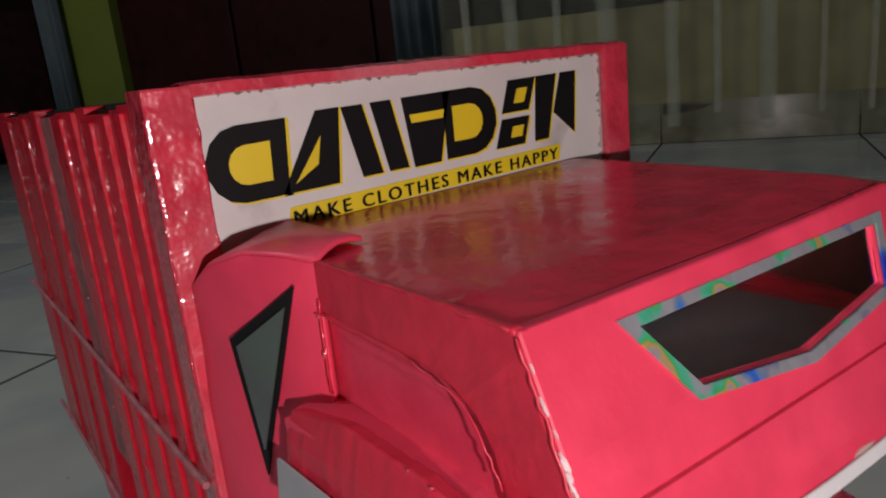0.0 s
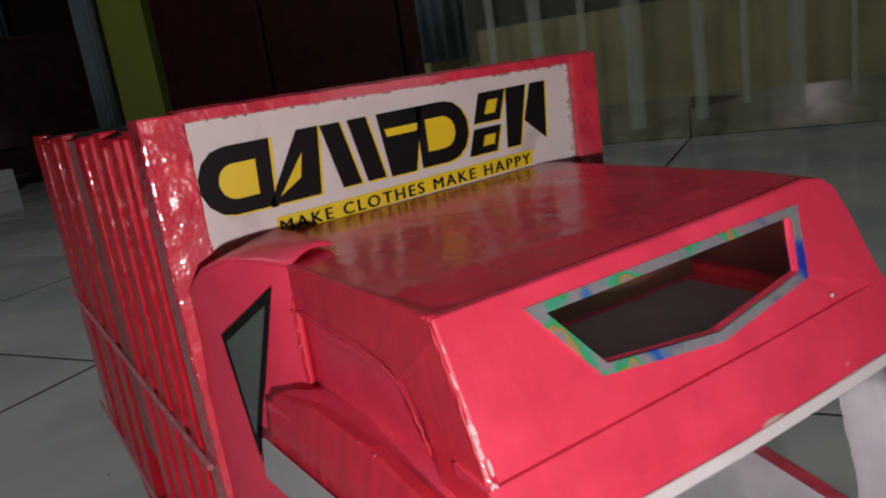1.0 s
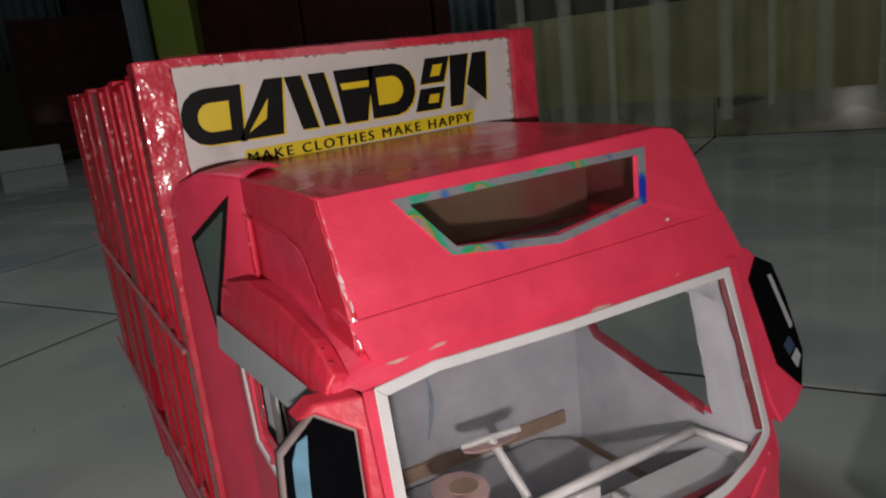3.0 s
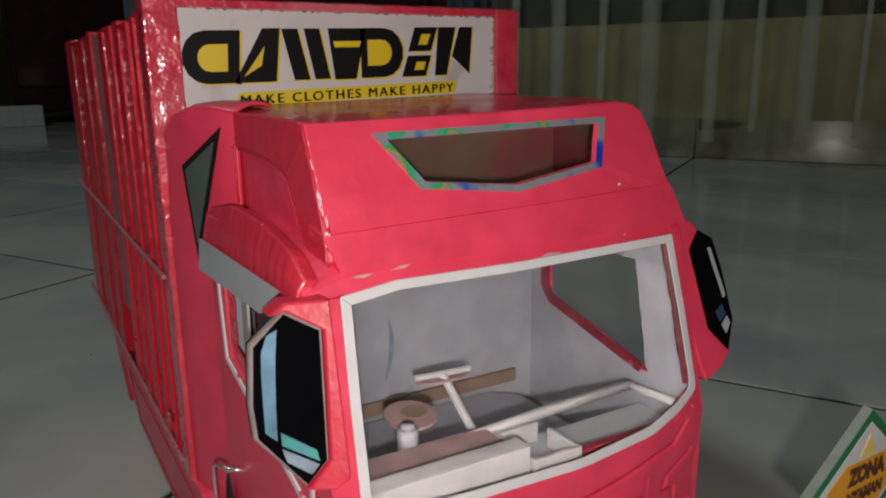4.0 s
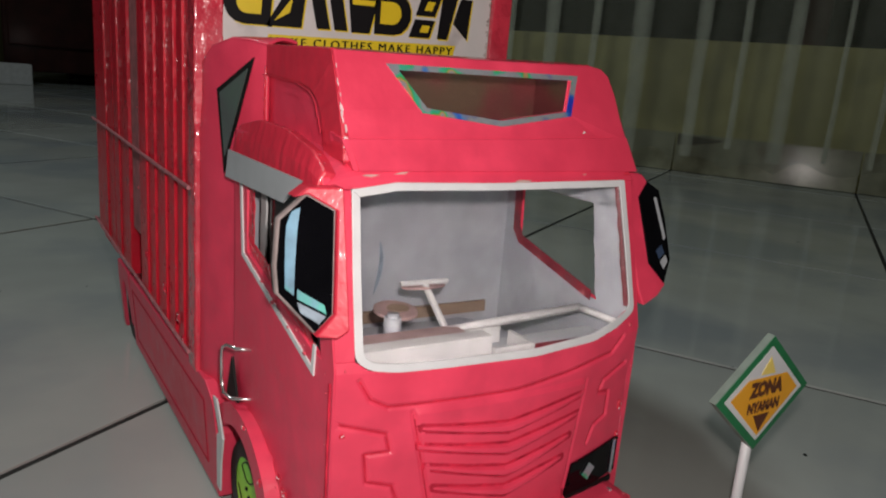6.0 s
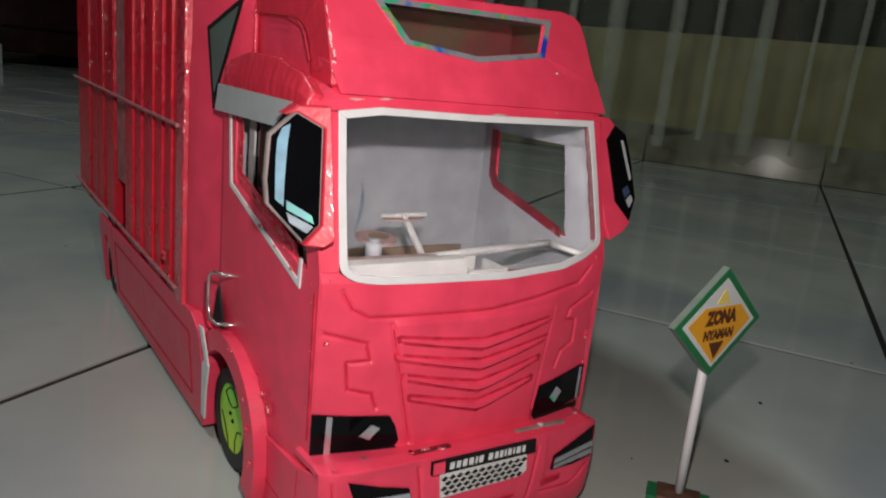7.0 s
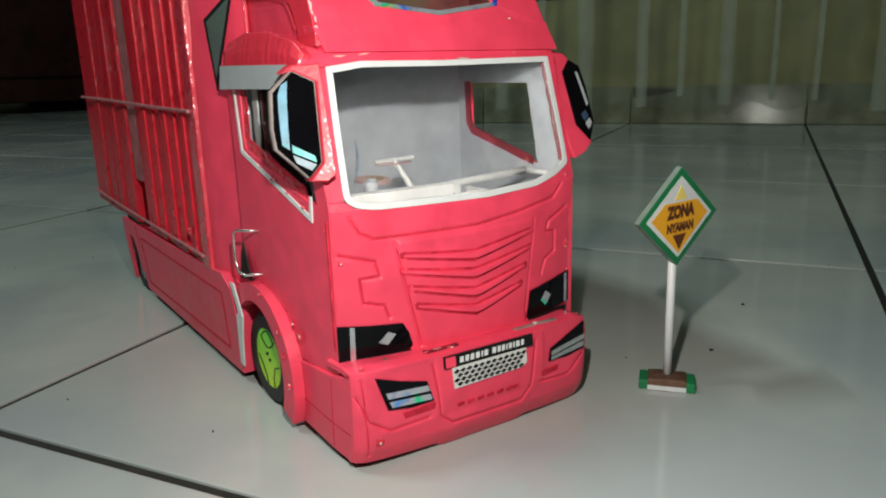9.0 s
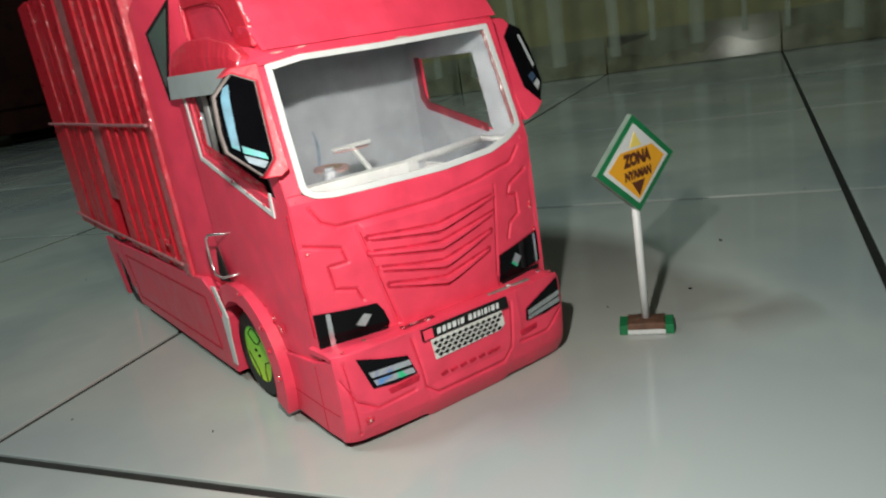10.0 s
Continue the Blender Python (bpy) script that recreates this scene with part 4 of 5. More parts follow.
board = stuck("name_board", [(-25.5, 49.5), (24, 49.2), (24, 43.8), (-25.5, 44.2)], BLACK, "black name strip with plain white bars", 1.4, 1.0, truck)
stuck("red_square", [(-25, 49.1), (-20, 49.1), (-20, 44.6), (-25, 44.6)], RED, "", 1.8, 0.3, board)
x = -18
for w in (3.0, 2.8, 2.9, 3.0, 1.2, 3.0, 0, 3.0, 2.4, 2.4, 1.1, 2.6, 1.1, 3.0, 2.2):
    if w:
        stuck("white_bar", [(x + 0.5, 48.1), (x + 0.4 + w * 0.66, 48.1), (x + w * 0.66, 45.5), (x + 0.1, 45.5)], WHITE_STRIP, "", 1.8, 0.3, board)
    x += max(w, 1.6)
mesh_back = stuck("mesh", [(-21.5, 43.6), (20, 43.4), (20.4, 36.4), (18, 34.4), (-20.5, 33.6)], MESH, "white diamond mesh", 0.9, parent=truck)
for row in range(4):
    for k in range(12):
        cx0, cz0 = -19.4 + 3.45 * k + (1.72 if row % 2 else 0), 41.6 - 2.05 * row
        if cx0 > 18.6 - 0.4 * row:
            continue
        bm = bmesh.new()
        prism(bm, [(a, bump_front(a, b, 1.15), b) for a, b in ((cx0 - 1.62, cz0 - 0.12), (cx0 - 0.2, cz0 - 1.06), (cx0 + 1.62, cz0 + 0.12), (cx0 + 0.2, cz0 + 1.06))], (0, 0.2, 0))
        part("hole", bm, BLACK, mesh_back)
# black strips put in for the shade in the gap under the headlights
for xa, xb in ((-64.5, -34), (33, 62)):
    bm = bmesh.new()
    sheet(bm, [[(x, front_y(x, 52) - 1.2, z) for x in steps(xa, xb, 6)] for z in (49.4, 51.6)], (0, 1, 0))
    part("headlight_gap", bm, BLACK, truck)
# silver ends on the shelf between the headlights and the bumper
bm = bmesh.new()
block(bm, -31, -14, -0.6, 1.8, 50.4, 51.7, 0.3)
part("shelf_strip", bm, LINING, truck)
bm = bmesh.new()
block(bm, 18, 44, -0.4, 2.0, 49.8, 51.0, 0.3)
part("shelf_strip", bm, WORN_EDGE, truck, "brown card strip with a silver end")

# roof deflector
def vis_y(z):
    return 29.5 + 0.2 * (z - 180) if z < 190 else 31.5 + 0.42 * (z - 190)


bm = bmesh.new()
section = [(-57.5, 215.5), (-56, 217.2), (-50, 217.7), (0, 218.6), (30, 219.4), (52, 220.2), (57.5, 219.4), (61, 216.5), (62.6, 211)]
ysec = [44, 60, 85, 110, 131, 142.6]
grid = [[(x + max(0, x) / 62 * 0.05 * (y - 44), max(vis_y(z) + 1.5, y) if y > 44 else vis_y(z) + 2.0, z - (0.9 * (1 if z > 205 and y < 50 else 0))) for x, z in section] for y in ysec]
sheet(bm, grid, (0, 0, -2.2), 0, 1)
part("deflector_shell", bm, [ROOF_TAPE, BROWN_CARD], truck, "glossy red taped shell of the roof deflector", smooth=False)
bm = bmesh.new()
outline = [(-57.2, 182), (67.4, 182), (65.2, 191), (63.6, 200), (62.7, 209), (61, 215.4), (57.5, 218.4), (52, 219.3), (30, 218.5), (0, 217.7), (-57.6, 216.8), (-57.4, 198)]
HOLE = [(-35, 211.7), (40.6, 212.9), (35.6, 201.2), (4, 196.8), (-26, 199.9)]
plate(bm, outline, [HOLE], lambda x, z: (x, vis_y(z), z), (0, 2.4, 0), 0, 1)
face = part("deflector_face", bm, [RED, BROWN_CARD], truck, "red card face of the roof deflector")
OUT = [(-39.4, 213.6), (43.8, 214.9), (37.4, 199.6), (4.2, 194.8), (-27.8, 198.2)]
bm = bmesh.new()
sheet(bm, [[(x, vis_y(z) - 0.6, z) for x, z in (OUT[i % 5], HOLE[i % 5])] for i in range(6)], (0, 0.5, 0))
part("foil_frame", bm, HOLO, face, "rainbow hologram foil frame")
bm = bmesh.new()
plate(bm, HOLE, [], lambda x, z: (x, vis_y(z) + 1.0, z), (0, 0.3, 0))
pane = part("pane", bm, PANE, face, "clear film pane")
pane.visible_shadow = False
bm = bmesh.new()
block(bm, -50, 56, 42, 84, 184.5, 185.6)
part("inner_floor", bm, WHITE_CARD, face, "grey-white card floor inside the deflector")
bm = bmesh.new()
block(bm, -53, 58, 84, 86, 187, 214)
part("inner_wall", bm, SHADED_INNER_BROWN, face, "bare brown card inside the deflector, darkened in colour as shade")
bm = bmesh.new()
band_top = [(-57, 189), (20, 190.8), (66, 192.4)]
for xa, xb in zip(steps(-56.6, 65, 12), steps(-56.6, 65, 12)[1:]):
    flare = lambda x: 4.0 * max(0, (x - 35) / 30) + 3.4 * max(0, -(x + 30) / 27)
    prism(bm, [(xa + flare(xa), vis_y(179.5) - 1.3, 179.3), (xb + flare(xb), vis_y(179.5) - 1.3, 179.3), (xb, vis_y(lerp(band_top, xb)) - 0.16, lerp(band_top, xb)), (xa, vis_y(lerp(band_top, xa)) - 0.16, lerp(band_top, xa))], (0, 1.0, 0))
bmesh.ops.remove_doubles(bm, verts=bm.verts, dist=0.01)
prism(bm, [(-55.0, vis_y(179.5) - 0.8, 179.2), (-58.6, vis_y(189) - 0.4, 189), (-58.6, vis_y(189) + 9.5, 190.5), (-56.5, vis_y(179.5) + 13, 181)], (2.4, 0, 0))
part("lower_band", bm, RED, face, "red band along the foot of the deflector")
# worn chips, peeling tape and painted pale torch glints along its front edge
for k in range(34):
    z = random.uniform(186, 199) if k < 30 else random.uniform(199, 214)
    w, h = random.uniform(0.12, 0.45) * (1 if k < 30 else 0.6), random.uniform(0.3, 2.4)
    x = -57.5 + random.uniform(-0.2, 1.0) * (1 if k < 30 else 0.4)
    bm = bmesh.new()
    prism(bm, [(x - w * 0.5, vis_y(z) - 0.25, z), (x + w * 0.5, vis_y(z) - 0.3, z + 0.3 * h), (x + w * 0.35, vis_y(z + h) - 0.3, z + h), (x - w * 0.4, vis_y(z + h) - 0.2, z + 0.8 * h)], (0, 0.4, 0))
    part("worn_chip", bm, GLINT_CHIP, face)
for x, z, w in ((43, 193.4, 1.0),):
    bm = bmesh.new()
    prism(bm, [(x - w / 2, vis_y(z) - 0.3, z), (x + w / 2, vis_y(z) - 0.3, z + 0.3), (x + w * 0.3, vis_y(z) - 0.1, z + 0.9), (x - w * 0.4, vis_y(z) - 0.1, z + 0.6)], (0, 0.3, 0))
    part("worn_chip", bm, PAPER, face)
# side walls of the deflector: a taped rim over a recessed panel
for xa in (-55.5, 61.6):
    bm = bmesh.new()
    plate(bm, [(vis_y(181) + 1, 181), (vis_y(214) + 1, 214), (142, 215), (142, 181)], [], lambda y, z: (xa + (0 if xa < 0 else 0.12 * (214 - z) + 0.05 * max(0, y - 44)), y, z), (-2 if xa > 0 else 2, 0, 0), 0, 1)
    part("deflector_side", bm, [RED, SHADED_INNER_BROWN], truck, "red card side of the roof deflector")
bm = bmesh.new()
inner = [(47, 182), (49, 189), (51, 195), (54.5, 199.5), (60, 202.6), (70, 204.5), (107, 206)]
outer = [(vis_y(z) + 0.6, z) for z in (181.5, 190, 199, 208, 217.2)] + [(58, 217.4), (107, 217.4)]
grid = []
for i in range(6):
    n = 14 if i == 5 else 5
    for k in range(n + (i == 5)):
        p, q = Vector(inner[i]).lerp(Vector(inner[i + 1]), k / n), Vector(outer[i]).lerp(Vector(outer[i + 1]), k / n)
        x = -57.7 - random.uniform(0, 0.14) - 0.07 * (k % 2)
        grid.append([(x, *p.lerp(q, t)) for t in (0, 0.5, 1)])
sheet(bm, grid, (2.2, 0, 0))
part("deflector_rim", bm, RIB, truck, "fluted red card rim on the deflector's side")

# ragged edges of the clear tape on the deflector
def ragged(points, r, name="tape_edge"):
    bm = bmesh.new()
    dense = []
    for p, q in zip(points, points[1:]):
        n = max(2, int((Vector(q) - Vector(p)).length / 1.6))
        dense += [Vector(p).lerp(Vector(q), k / n) + Vector((random.uniform(-0.25, 0.25), random.uniform(-0.25, 0.25), random.uniform(-0.22, 0.22))) for k in range(n)]
    tube(bm, dense + [Vector(points[-1])], r * 0.55, 5)
    part(name, bm, RIB, truck, "", True)


ragged([(-57.7, vis_y(181) + 0.3, 181), (-57.8, vis_y(200) + 0.3, 200), (-57.8, vis_y(216) + 0.3, 216)], 0.6)
ragged([(-57.6, vis_y(216) + 2, 216.6), (-57.4, 70, 217.2), (-57.4, 106, 217.2)], 0.6)
ragged([(-57.6, vis_y(216) + 0.5, 216.4), (0, vis_y(217) + 0.8, 217.2), (52, vis_y(219) + 0.8, 219.3)], 0.45)
ragged([(-58.6, 107, 206), (-58.6, 70, 204.5), (-58.6, 60, 202.6), (-58.6, 54.5, 199.5), (-58.6, 51, 195), (-58.6, 48, 189)], 0.4)

# side fairing between cab and cargo box
bm = bmesh.new()
plan = [(-57.5, 105), (-62, 112), (-67, 121), (-71.5, 132), (-73.5, 143)]
ztop = [217.6, 219, 219.4, 215.8, 208]
zlow = 60
grid = []
for t in steps(0, 1, 10):
    row = []
    for (x, y), zt in zip(plan, ztop):
        z = zlow + (zt - zlow) * t
        xx = x if z > 186 else x - (6.5 if y < 108 else 3.5 if y < 115 else 1) * min(1, (186 - z) / 6)
        row.append((xx, y, z))
    grid.append(row)
sheet(bm, grid, (1.8, 1.4, 0))
sheet(bm, [[(x + k * (-44 - x), y + 3 * k, z + (219.6 - z) * k + (1.5 + 0.8 * math.sin(0.5 * y)) * math.sin(3.1 * k)) for (x, y), z in zip(plan, ztop)] for k in (0, 0.12, 0.3, 0.5, 0.75, 1)], (0, 0, -1.5))
fair = part("side_fairing", bm, RED, truck, "red card fairing beside the cab", smooth=True)


def fair_point(y, z, lift):
    x = lerp([(q, p) for p, q in plan], y)
    return (x - lift * 0.9, y - lift * 0.45, z)


def fair_piece(name, pts, mat, lift, label):
    bm = bmesh.new()
    prism(bm, [fair_point(y, z, lift) for y, z in pts], (0.5, 0.25, 0))
    part(name, bm, mat, fair, label)


fair_piece("triangle_border", [(127.6, 198.3), (109.4, 212.2), (123.3, 163.8)], BLACK, 1.5, "black triangular border")
fair_piece("triangle_glass", [(125.4, 197), (111.7, 207.4), (122.4, 171)], FOIL_GREY, 2.1, "grey mirror-film triangle")

# mirrors on the corner posts
MIRROR_FOIL = material("pale_blue_mirror_foil", (0.08, 0.20, 0.29), 0.4, metal=0.1, vary=0.3, scale=170, second=(0.03, 0.33, 0.27), second_scale=75, second_at=0.48, second_soft=0.15)
PALE_BLUE = material("pale_blue_foil", (0.19, 0.25, 0.31), 0.45, vary=0.35, scale=170)


def mirror(s):
    bm = bmesh.new()
    if s < 0:
        shell = [(-82.0, 150), (-80.0, 164.4), (-71.5, 172.6), (-63.6, 168.4), (-66.6, 136.6), (-72.3, 130.4), (-82.0, 142)]
        glass_p = [(-81.2, 150), (-79.2, 164), (-71.5, 171.8), (-64.6, 167.8), (-67.4, 137), (-72.3, 131.4), (-81.2, 142.4)]
        lean = lambda x, z: (x, 15 + (abs(x) - 73) * 0.48 + (z - 131) * 0.3, z)
    else:
        shell = [(67.8, 178), (73, 178.6), (80, 177), (83, 173), (84, 146), (83.4, 133), (78, 129), (69.4, 126), (68, 132)]
        glass_p = [(75.4, 168), (81.6, 174), (87.2, 170.8), (88.2, 160), (87.6, 143.4), (82, 134.2), (75.4, 142)]
        lean = lambda x, z: (x, 18 + (z - 134) * 0.4, z)
    prism(bm, [lean(x, z) for x, z in shell], (0, 2.2 if s < 0 else 7, 0))
    ob = part("mirror", bm, WORN_EDGE if s < 0 else RED, truck, "wing mirror housing of card")
    if s < 0:
        for pts in ([(-75, 171), (-71, 174.4), (-61, 175), (-62.5, 132), (-66, 129.4), (-72.2, 129.6), (-66.4, 136.6), (-63.4, 167.6), (-71, 172.2)],):
            bm = bmesh.new()
            prism(bm, [Vector(lean(x, z)) - Vector((0, 0.4, 0)) for x, z in pts], (0, 7, 0))
            part("mirror_arm", bm, RIB, ob, "red card arm of the mirror")
    bm = bmesh.new()
    prism(bm, [Vector(lean(x, z)) - Vector((0, 0.9, 0)) for x, z in glass_p], (0, 0.8, 0))
    part("mirror_glass", bm, BLACK_GLOSS, ob, "black gloss mirror face")
    strips = (([(-77.9, 163), (-76.2, 167), (-73.8, 168.4), (-75, 162), (-75.7, 157), (-76.6, 150), (-77.4, 142), (-79.7, 144), (-79.2, 151), (-78.6, 158)], MIRROR_FOIL), ([(-76.4, 144), (-69.3, 139.6), (-69, 137), (-76.6, 141)], MIRROR_FOIL), ([(-76.7, 140.2), (-69.2, 136.2), (-71.2, 133.9), (-76, 137)], PALE_BLUE)) if s < 0 else \
        (([(83.4, 168), (84.8, 168), (86.6, 152), (85.2, 151)], GREY_CARD), ([(80.0, 147), (83.5, 149), (84.5, 146), (81, 143.6)], FOIL_DARK), ([(81.4, 142.6), (84.9, 145), (85.6, 142.6), (82.6, 139.6)], GREY_CARD))
    for pts, m in strips:
        bm = bmesh.new()
        prism(bm, [Vector(lean(x, z)) - Vector((0, 1.3, 0)) for x, z in pts], (0, 0.3, 0))
        part("strip", bm, m, ob, "pale strip on the mirror")
    bm = bmesh.new()
    prism(bm, [Vector(lean(x, z)) + Vector((0, 2.3 if s < 0 else 7.1, 0)) for x, z in shell], (0, 0.5, 0))
    part("rear_lining", bm, BLACK if s < 0 else WHITE_CARD, ob)


mirror(-1)
mirror(1)

# front wheels, fenders
def road_wheel(y, s):
    x = -67.6 if s < 0 else 56
    bm = bmesh.new()
    disc(bm, (x, y, 28.5), 16, 24.5, 12)
    bmesh.ops.bevel(bm, geom=[e for e in bm.edges if abs(e.calc_length() - 24.5 * 2 * math.sin(math.pi / 40)) < 0.3], offset=1.6, segments=2, affect="EDGES")
    wheel = part("wheel", bm, RUBBER, truck, "black rubber tyre", smooth=False)
    bm = bmesh.new()
    disc(bm, (x + (0.4 if s < 0 else 6.6), y, 28.9), 0, 16.8, 5)
    part("rim", bm, LIME if y < 200 else GREY_CARD, wheel, "lime green paper rim with drawn lines" if y < 200 else "grey paper rim")
    xf = x + 0.3 if s < 0 else x + 11.7
    bm = bmesh.new()
    for d in (4.6, -4.2):
        tube(bm, [(xf, y - 8 + 16 * k / 10, 38.5 + d * math.sin(math.pi * k / 10)) for k in range(11)], 0.32, 5)
    tube(bm, [(xf, y + 13, 27), (xf, y + 8, 22), (xf, y + 4.5, 17), (xf, y + 3, 13.5)], 0.32, 5)
    tube(bm, [(xf, y - 13, 27), (xf, y - 7.5, 25), (xf, y - 5, 19), (xf, y - 5.5, 14)], 0.32, 5)
    for dy, dz in ((1.0, 1.6), (-2.2, -1.0)):
        tube(bm, [(xf, y + dy - 0.7, 29 + dz), (xf, y + dy + 0.7, 29 + dz)], 0.8, 6)
    part("drawn_line", bm, BLACK, wheel)


for yy in (91, 352):
    for s in (-1, 1):
        road_wheel(yy, s)
for s in (-1, 1):
    x0, x1 = (-72.6, -60) if s < 0 else (59, 71)
    bm = bmesh.new()
    a_ = [math.radians(206 - 156 * k / 56) for k in range(57)]
    cy, cz = 91, 27
    prof = []
    for a in a_:
        prof.append(((cy + 31 * math.cos(a), cz + 33 * math.sin(a)), (cy + (43 if a > math.pi / 2 else 40) * math.cos(a), cz + 42.5 * math.sin(a))))
    grid = [[(x0, p[0], p[1]), (x0, q[0], q[1]), (x1, q[0], q[1]), (x1, p[0], p[1]), (x0, p[0], p[1])] for p, q in prof]
    vs = [[bm.verts.new(p) for p in row[:4]] for row in grid]
    for r0, r1 in zip(vs, vs[1:]):
        for k in range(4):
            bm.faces.new((r0[k], r0[(k + 1) % 4], r1[(k + 1) % 4], r1[k]))
    bm.faces.new(vs[0]), bm.faces.new(vs[-1][::-1])
    bmesh.ops.bevel(bm, geom=[e for e in bm.edges if len(e.link_faces) == 2 and e.calc_face_angle(0) > 1.0], offset=1.0, segments=2, affect="EDGES")
    part("fender", bm, RED, truck, "thick red card fender over the front wheel")
    if s < 0:
        bm = bmesh.new()
        prism(bm, [(-75.2, 116.5, 65), (-74.8, 112.5, 65), (-73.4, 107.5, 48.5), (-73.6, 111.5, 47)], (0.8, 0, 0))
        prism(bm, [(-73.6, 106.5, 48), (-73.6, 111, 50.5), (-73.6, 116, 46), (-71.6, 122.4, 16.5), (-71.6, 117.4, 16), (-72.6, 113, 33)], (0.8, 0, 0))
        part("fender_edge", bm, WHITE_STRIP, truck, "bare white card edge")

# grab handle of bent wire
bm = bmesh.new()
tube(bm, [(x, y - 6, z) for x, y, z in ((-67.5, 94, 96.5), (-73, 96.5, 97), (-75, 103, 96.5), (-75.5, 107, 94), (-75.5, 108, 89), (-75.5, 108, 79), (-75.5, 105, 74.5), (-74, 100, 73.5), (-67.5, 94, 74.5))], 0.72)
part("grab_handle", bm, WIRE, truck, "bent steel wire grab handle", smooth=True)
# black piece filling in the shaded gap between cab and fairing
bm = bmesh.new()
prism(bm, [(-70.8, 96, 70), (-70.8, 111, 68), (-70.8, 104, 88)], (1, 0, 0))
part("gap_shade", bm, BLACK, truck, "black triangle put in as shade behind the handle")

# chassis, side skirts and rear
bm = bmesh.new()
block(bm, -56, 52, 60, 440, 20, 62)
part("chassis", bm, BLACK, truck)
for s in (-1, 1):
    x0 = lambda z: s * (70.6 + 0.085 * (z - 10))
    bm = bmesh.new()
    plate(bm, [(122.4, 9.5), (116.5, 45), (119, 61), (129, 67), (322, 62.5), (326, 40), (326, 11)], [], lambda y, z: (x0(z), y, z), (-s * 2.6, 0, 0))
    sheet(bm, [[(x0(z) - s * k, y, z) for y, z in ((119, 61.5), (129, 67.5), (322, 63))] for k in (0, 8, 18)], (0, 0, -2))
    sheet(bm, [[(x0(z) - s * k, y, z) for y, z in ((122.4, 9.5), (117, 45), (119, 61))] for k in (0, 6, 14)], (0, 2, 0))
    sk = part("side_skirt", bm, RED, truck, "red card side skirt with a pressed panel")
    for pts in ([(137, 21), (314, 19)], [(137, 21), (134, 55)], [(134, 55), (314, 54)], [(314, 54), (314, 19)]):
        (ya, za), (yb, zb) = pts
        d = Vector((yb - ya, zb - za)).normalized() * 0.6
        bm = bmesh.new()
        prism(bm, [(x0(z) + s * 0.35, y, z) for y, z in ((ya - d.y, za + d.x), (yb - d.y, zb + d.x), (yb + d.y, zb - d.x), (ya + d.y, za - d.x))], (-s * 0.3, 0, 0))
        part("pressed_line", bm, CREASE_SHADE, sk)
    bm = bmesh.new()
    arch = [(349 + 15 * math.cos(math.radians(d)), 24 + 27 * math.sin(math.radians(d))) for d in range(0, 181, 15)]
    plate(bm, [(326.5, 24), (326.5, 63), (366, 63), (371, 50), (371, 12), (364, 11)] + arch, [], lambda y, z: (x0(z), y, z), (-s * 2.6, 0, 0))
    part("rear_skirt", bm, RED, truck, "red card arch over the rear wheel")

# ------------------------------------------------ cargo box
BX0, BX1, BY0, BY1, BZ0, BZ1 = -74, 79.5, 143, 455, 68, 256
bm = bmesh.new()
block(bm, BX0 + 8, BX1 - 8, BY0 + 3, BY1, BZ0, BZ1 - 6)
cargo = part("cargo_box", bm, SHADED_BOX_RED, truck, "red cardboard cargo box body, darkened in colour for shaded stake gaps")
bm = bmesh.new()
block(bm, BX0 + 3.5, BX1 - 3.5, BY0 + 2, BY1 - 2, BZ1 - 5.9, BZ1 - 4)
part("box_top", bm, BLACK, truck, "dark top of the cargo box")
# front posts under clear tape
for a, b in ((-76.2, -64.4), (72.4, 83.6)):
    bm = bmesh.new()
    block(bm, a, b, BY0 - 1.5, BY0 + 12, BZ0 - 2, BZ1, 0.7)
    part("corner_post", bm, TAPE, truck, "red corner post under crinkled clear tape")
# stakes along the sides
stakes = [(155.6, 170.4, 1), (172.2, 184, 0), (186.6, 213, 1), (215.6, 230, 0), (232.4, 261.6, 1), (263.6, 280, 0), (308.6, 320.6, 0), (322.6, 364.6, 1), (367, 413.6, 1), (416, 454.6, 0)]
for s in (-1, 1):
    for k, (y, y1, batten) in enumerate(stakes):
        x = BX0 + 1.4 if s < 0 else BX1 - 1.4
        inner_x = x - s * 5
        deep = 2.6 if k % 2 == 0 else 1.6
        top = BZ1 - 3 - (k % 3) * 1.2
        bm = bmesh.new()
        block(bm, min(inner_x, x + s * deep), max(inner_x, x + s * deep), y, y1, BZ0 - 1, top, 0.5)
        if batten:
            mid = y + 0.56 * (y1 - y)
            block(bm, min(x, x + s * (deep + 1.1)), max(x, x + s * (deep + 1.1)), mid, y1 - 0.9, BZ0 + 1, top - 2, 0.4)
        part("stake", bm, STAKE, cargo)
    bm = bmesh.new()
    x = BX0 - 3.4 if s < 0 else BX1 + 3.4
    tube(bm, [(x, 148, 153), (x, 220, 153.5), (x, 330, 155), (x, 452, 156)], 1.0)
    part("rail", bm, STICK, truck, "thin pinkish wooden rail along the stakes")
    bm = bmesh.new()
    tube(bm, [(x, 150, 73.2), (x, 250, 73.6), (x, 350, 74), (x, 452, 76)], 0.95)
    part("rail", bm, STICK, truck, "thin pinkish wooden rail along the stakes")
bm = bmesh.new()
block(bm, BX0 + 0.2, BX0 + 7.8, 283, 305, 100, 250)
part("bare_strip", bm, material("grey_wood_strip", (0.34, 0.10, 0.11), 0.6, vary=0.35, scale=150), truck, "dull grey-brown strip between stakes")

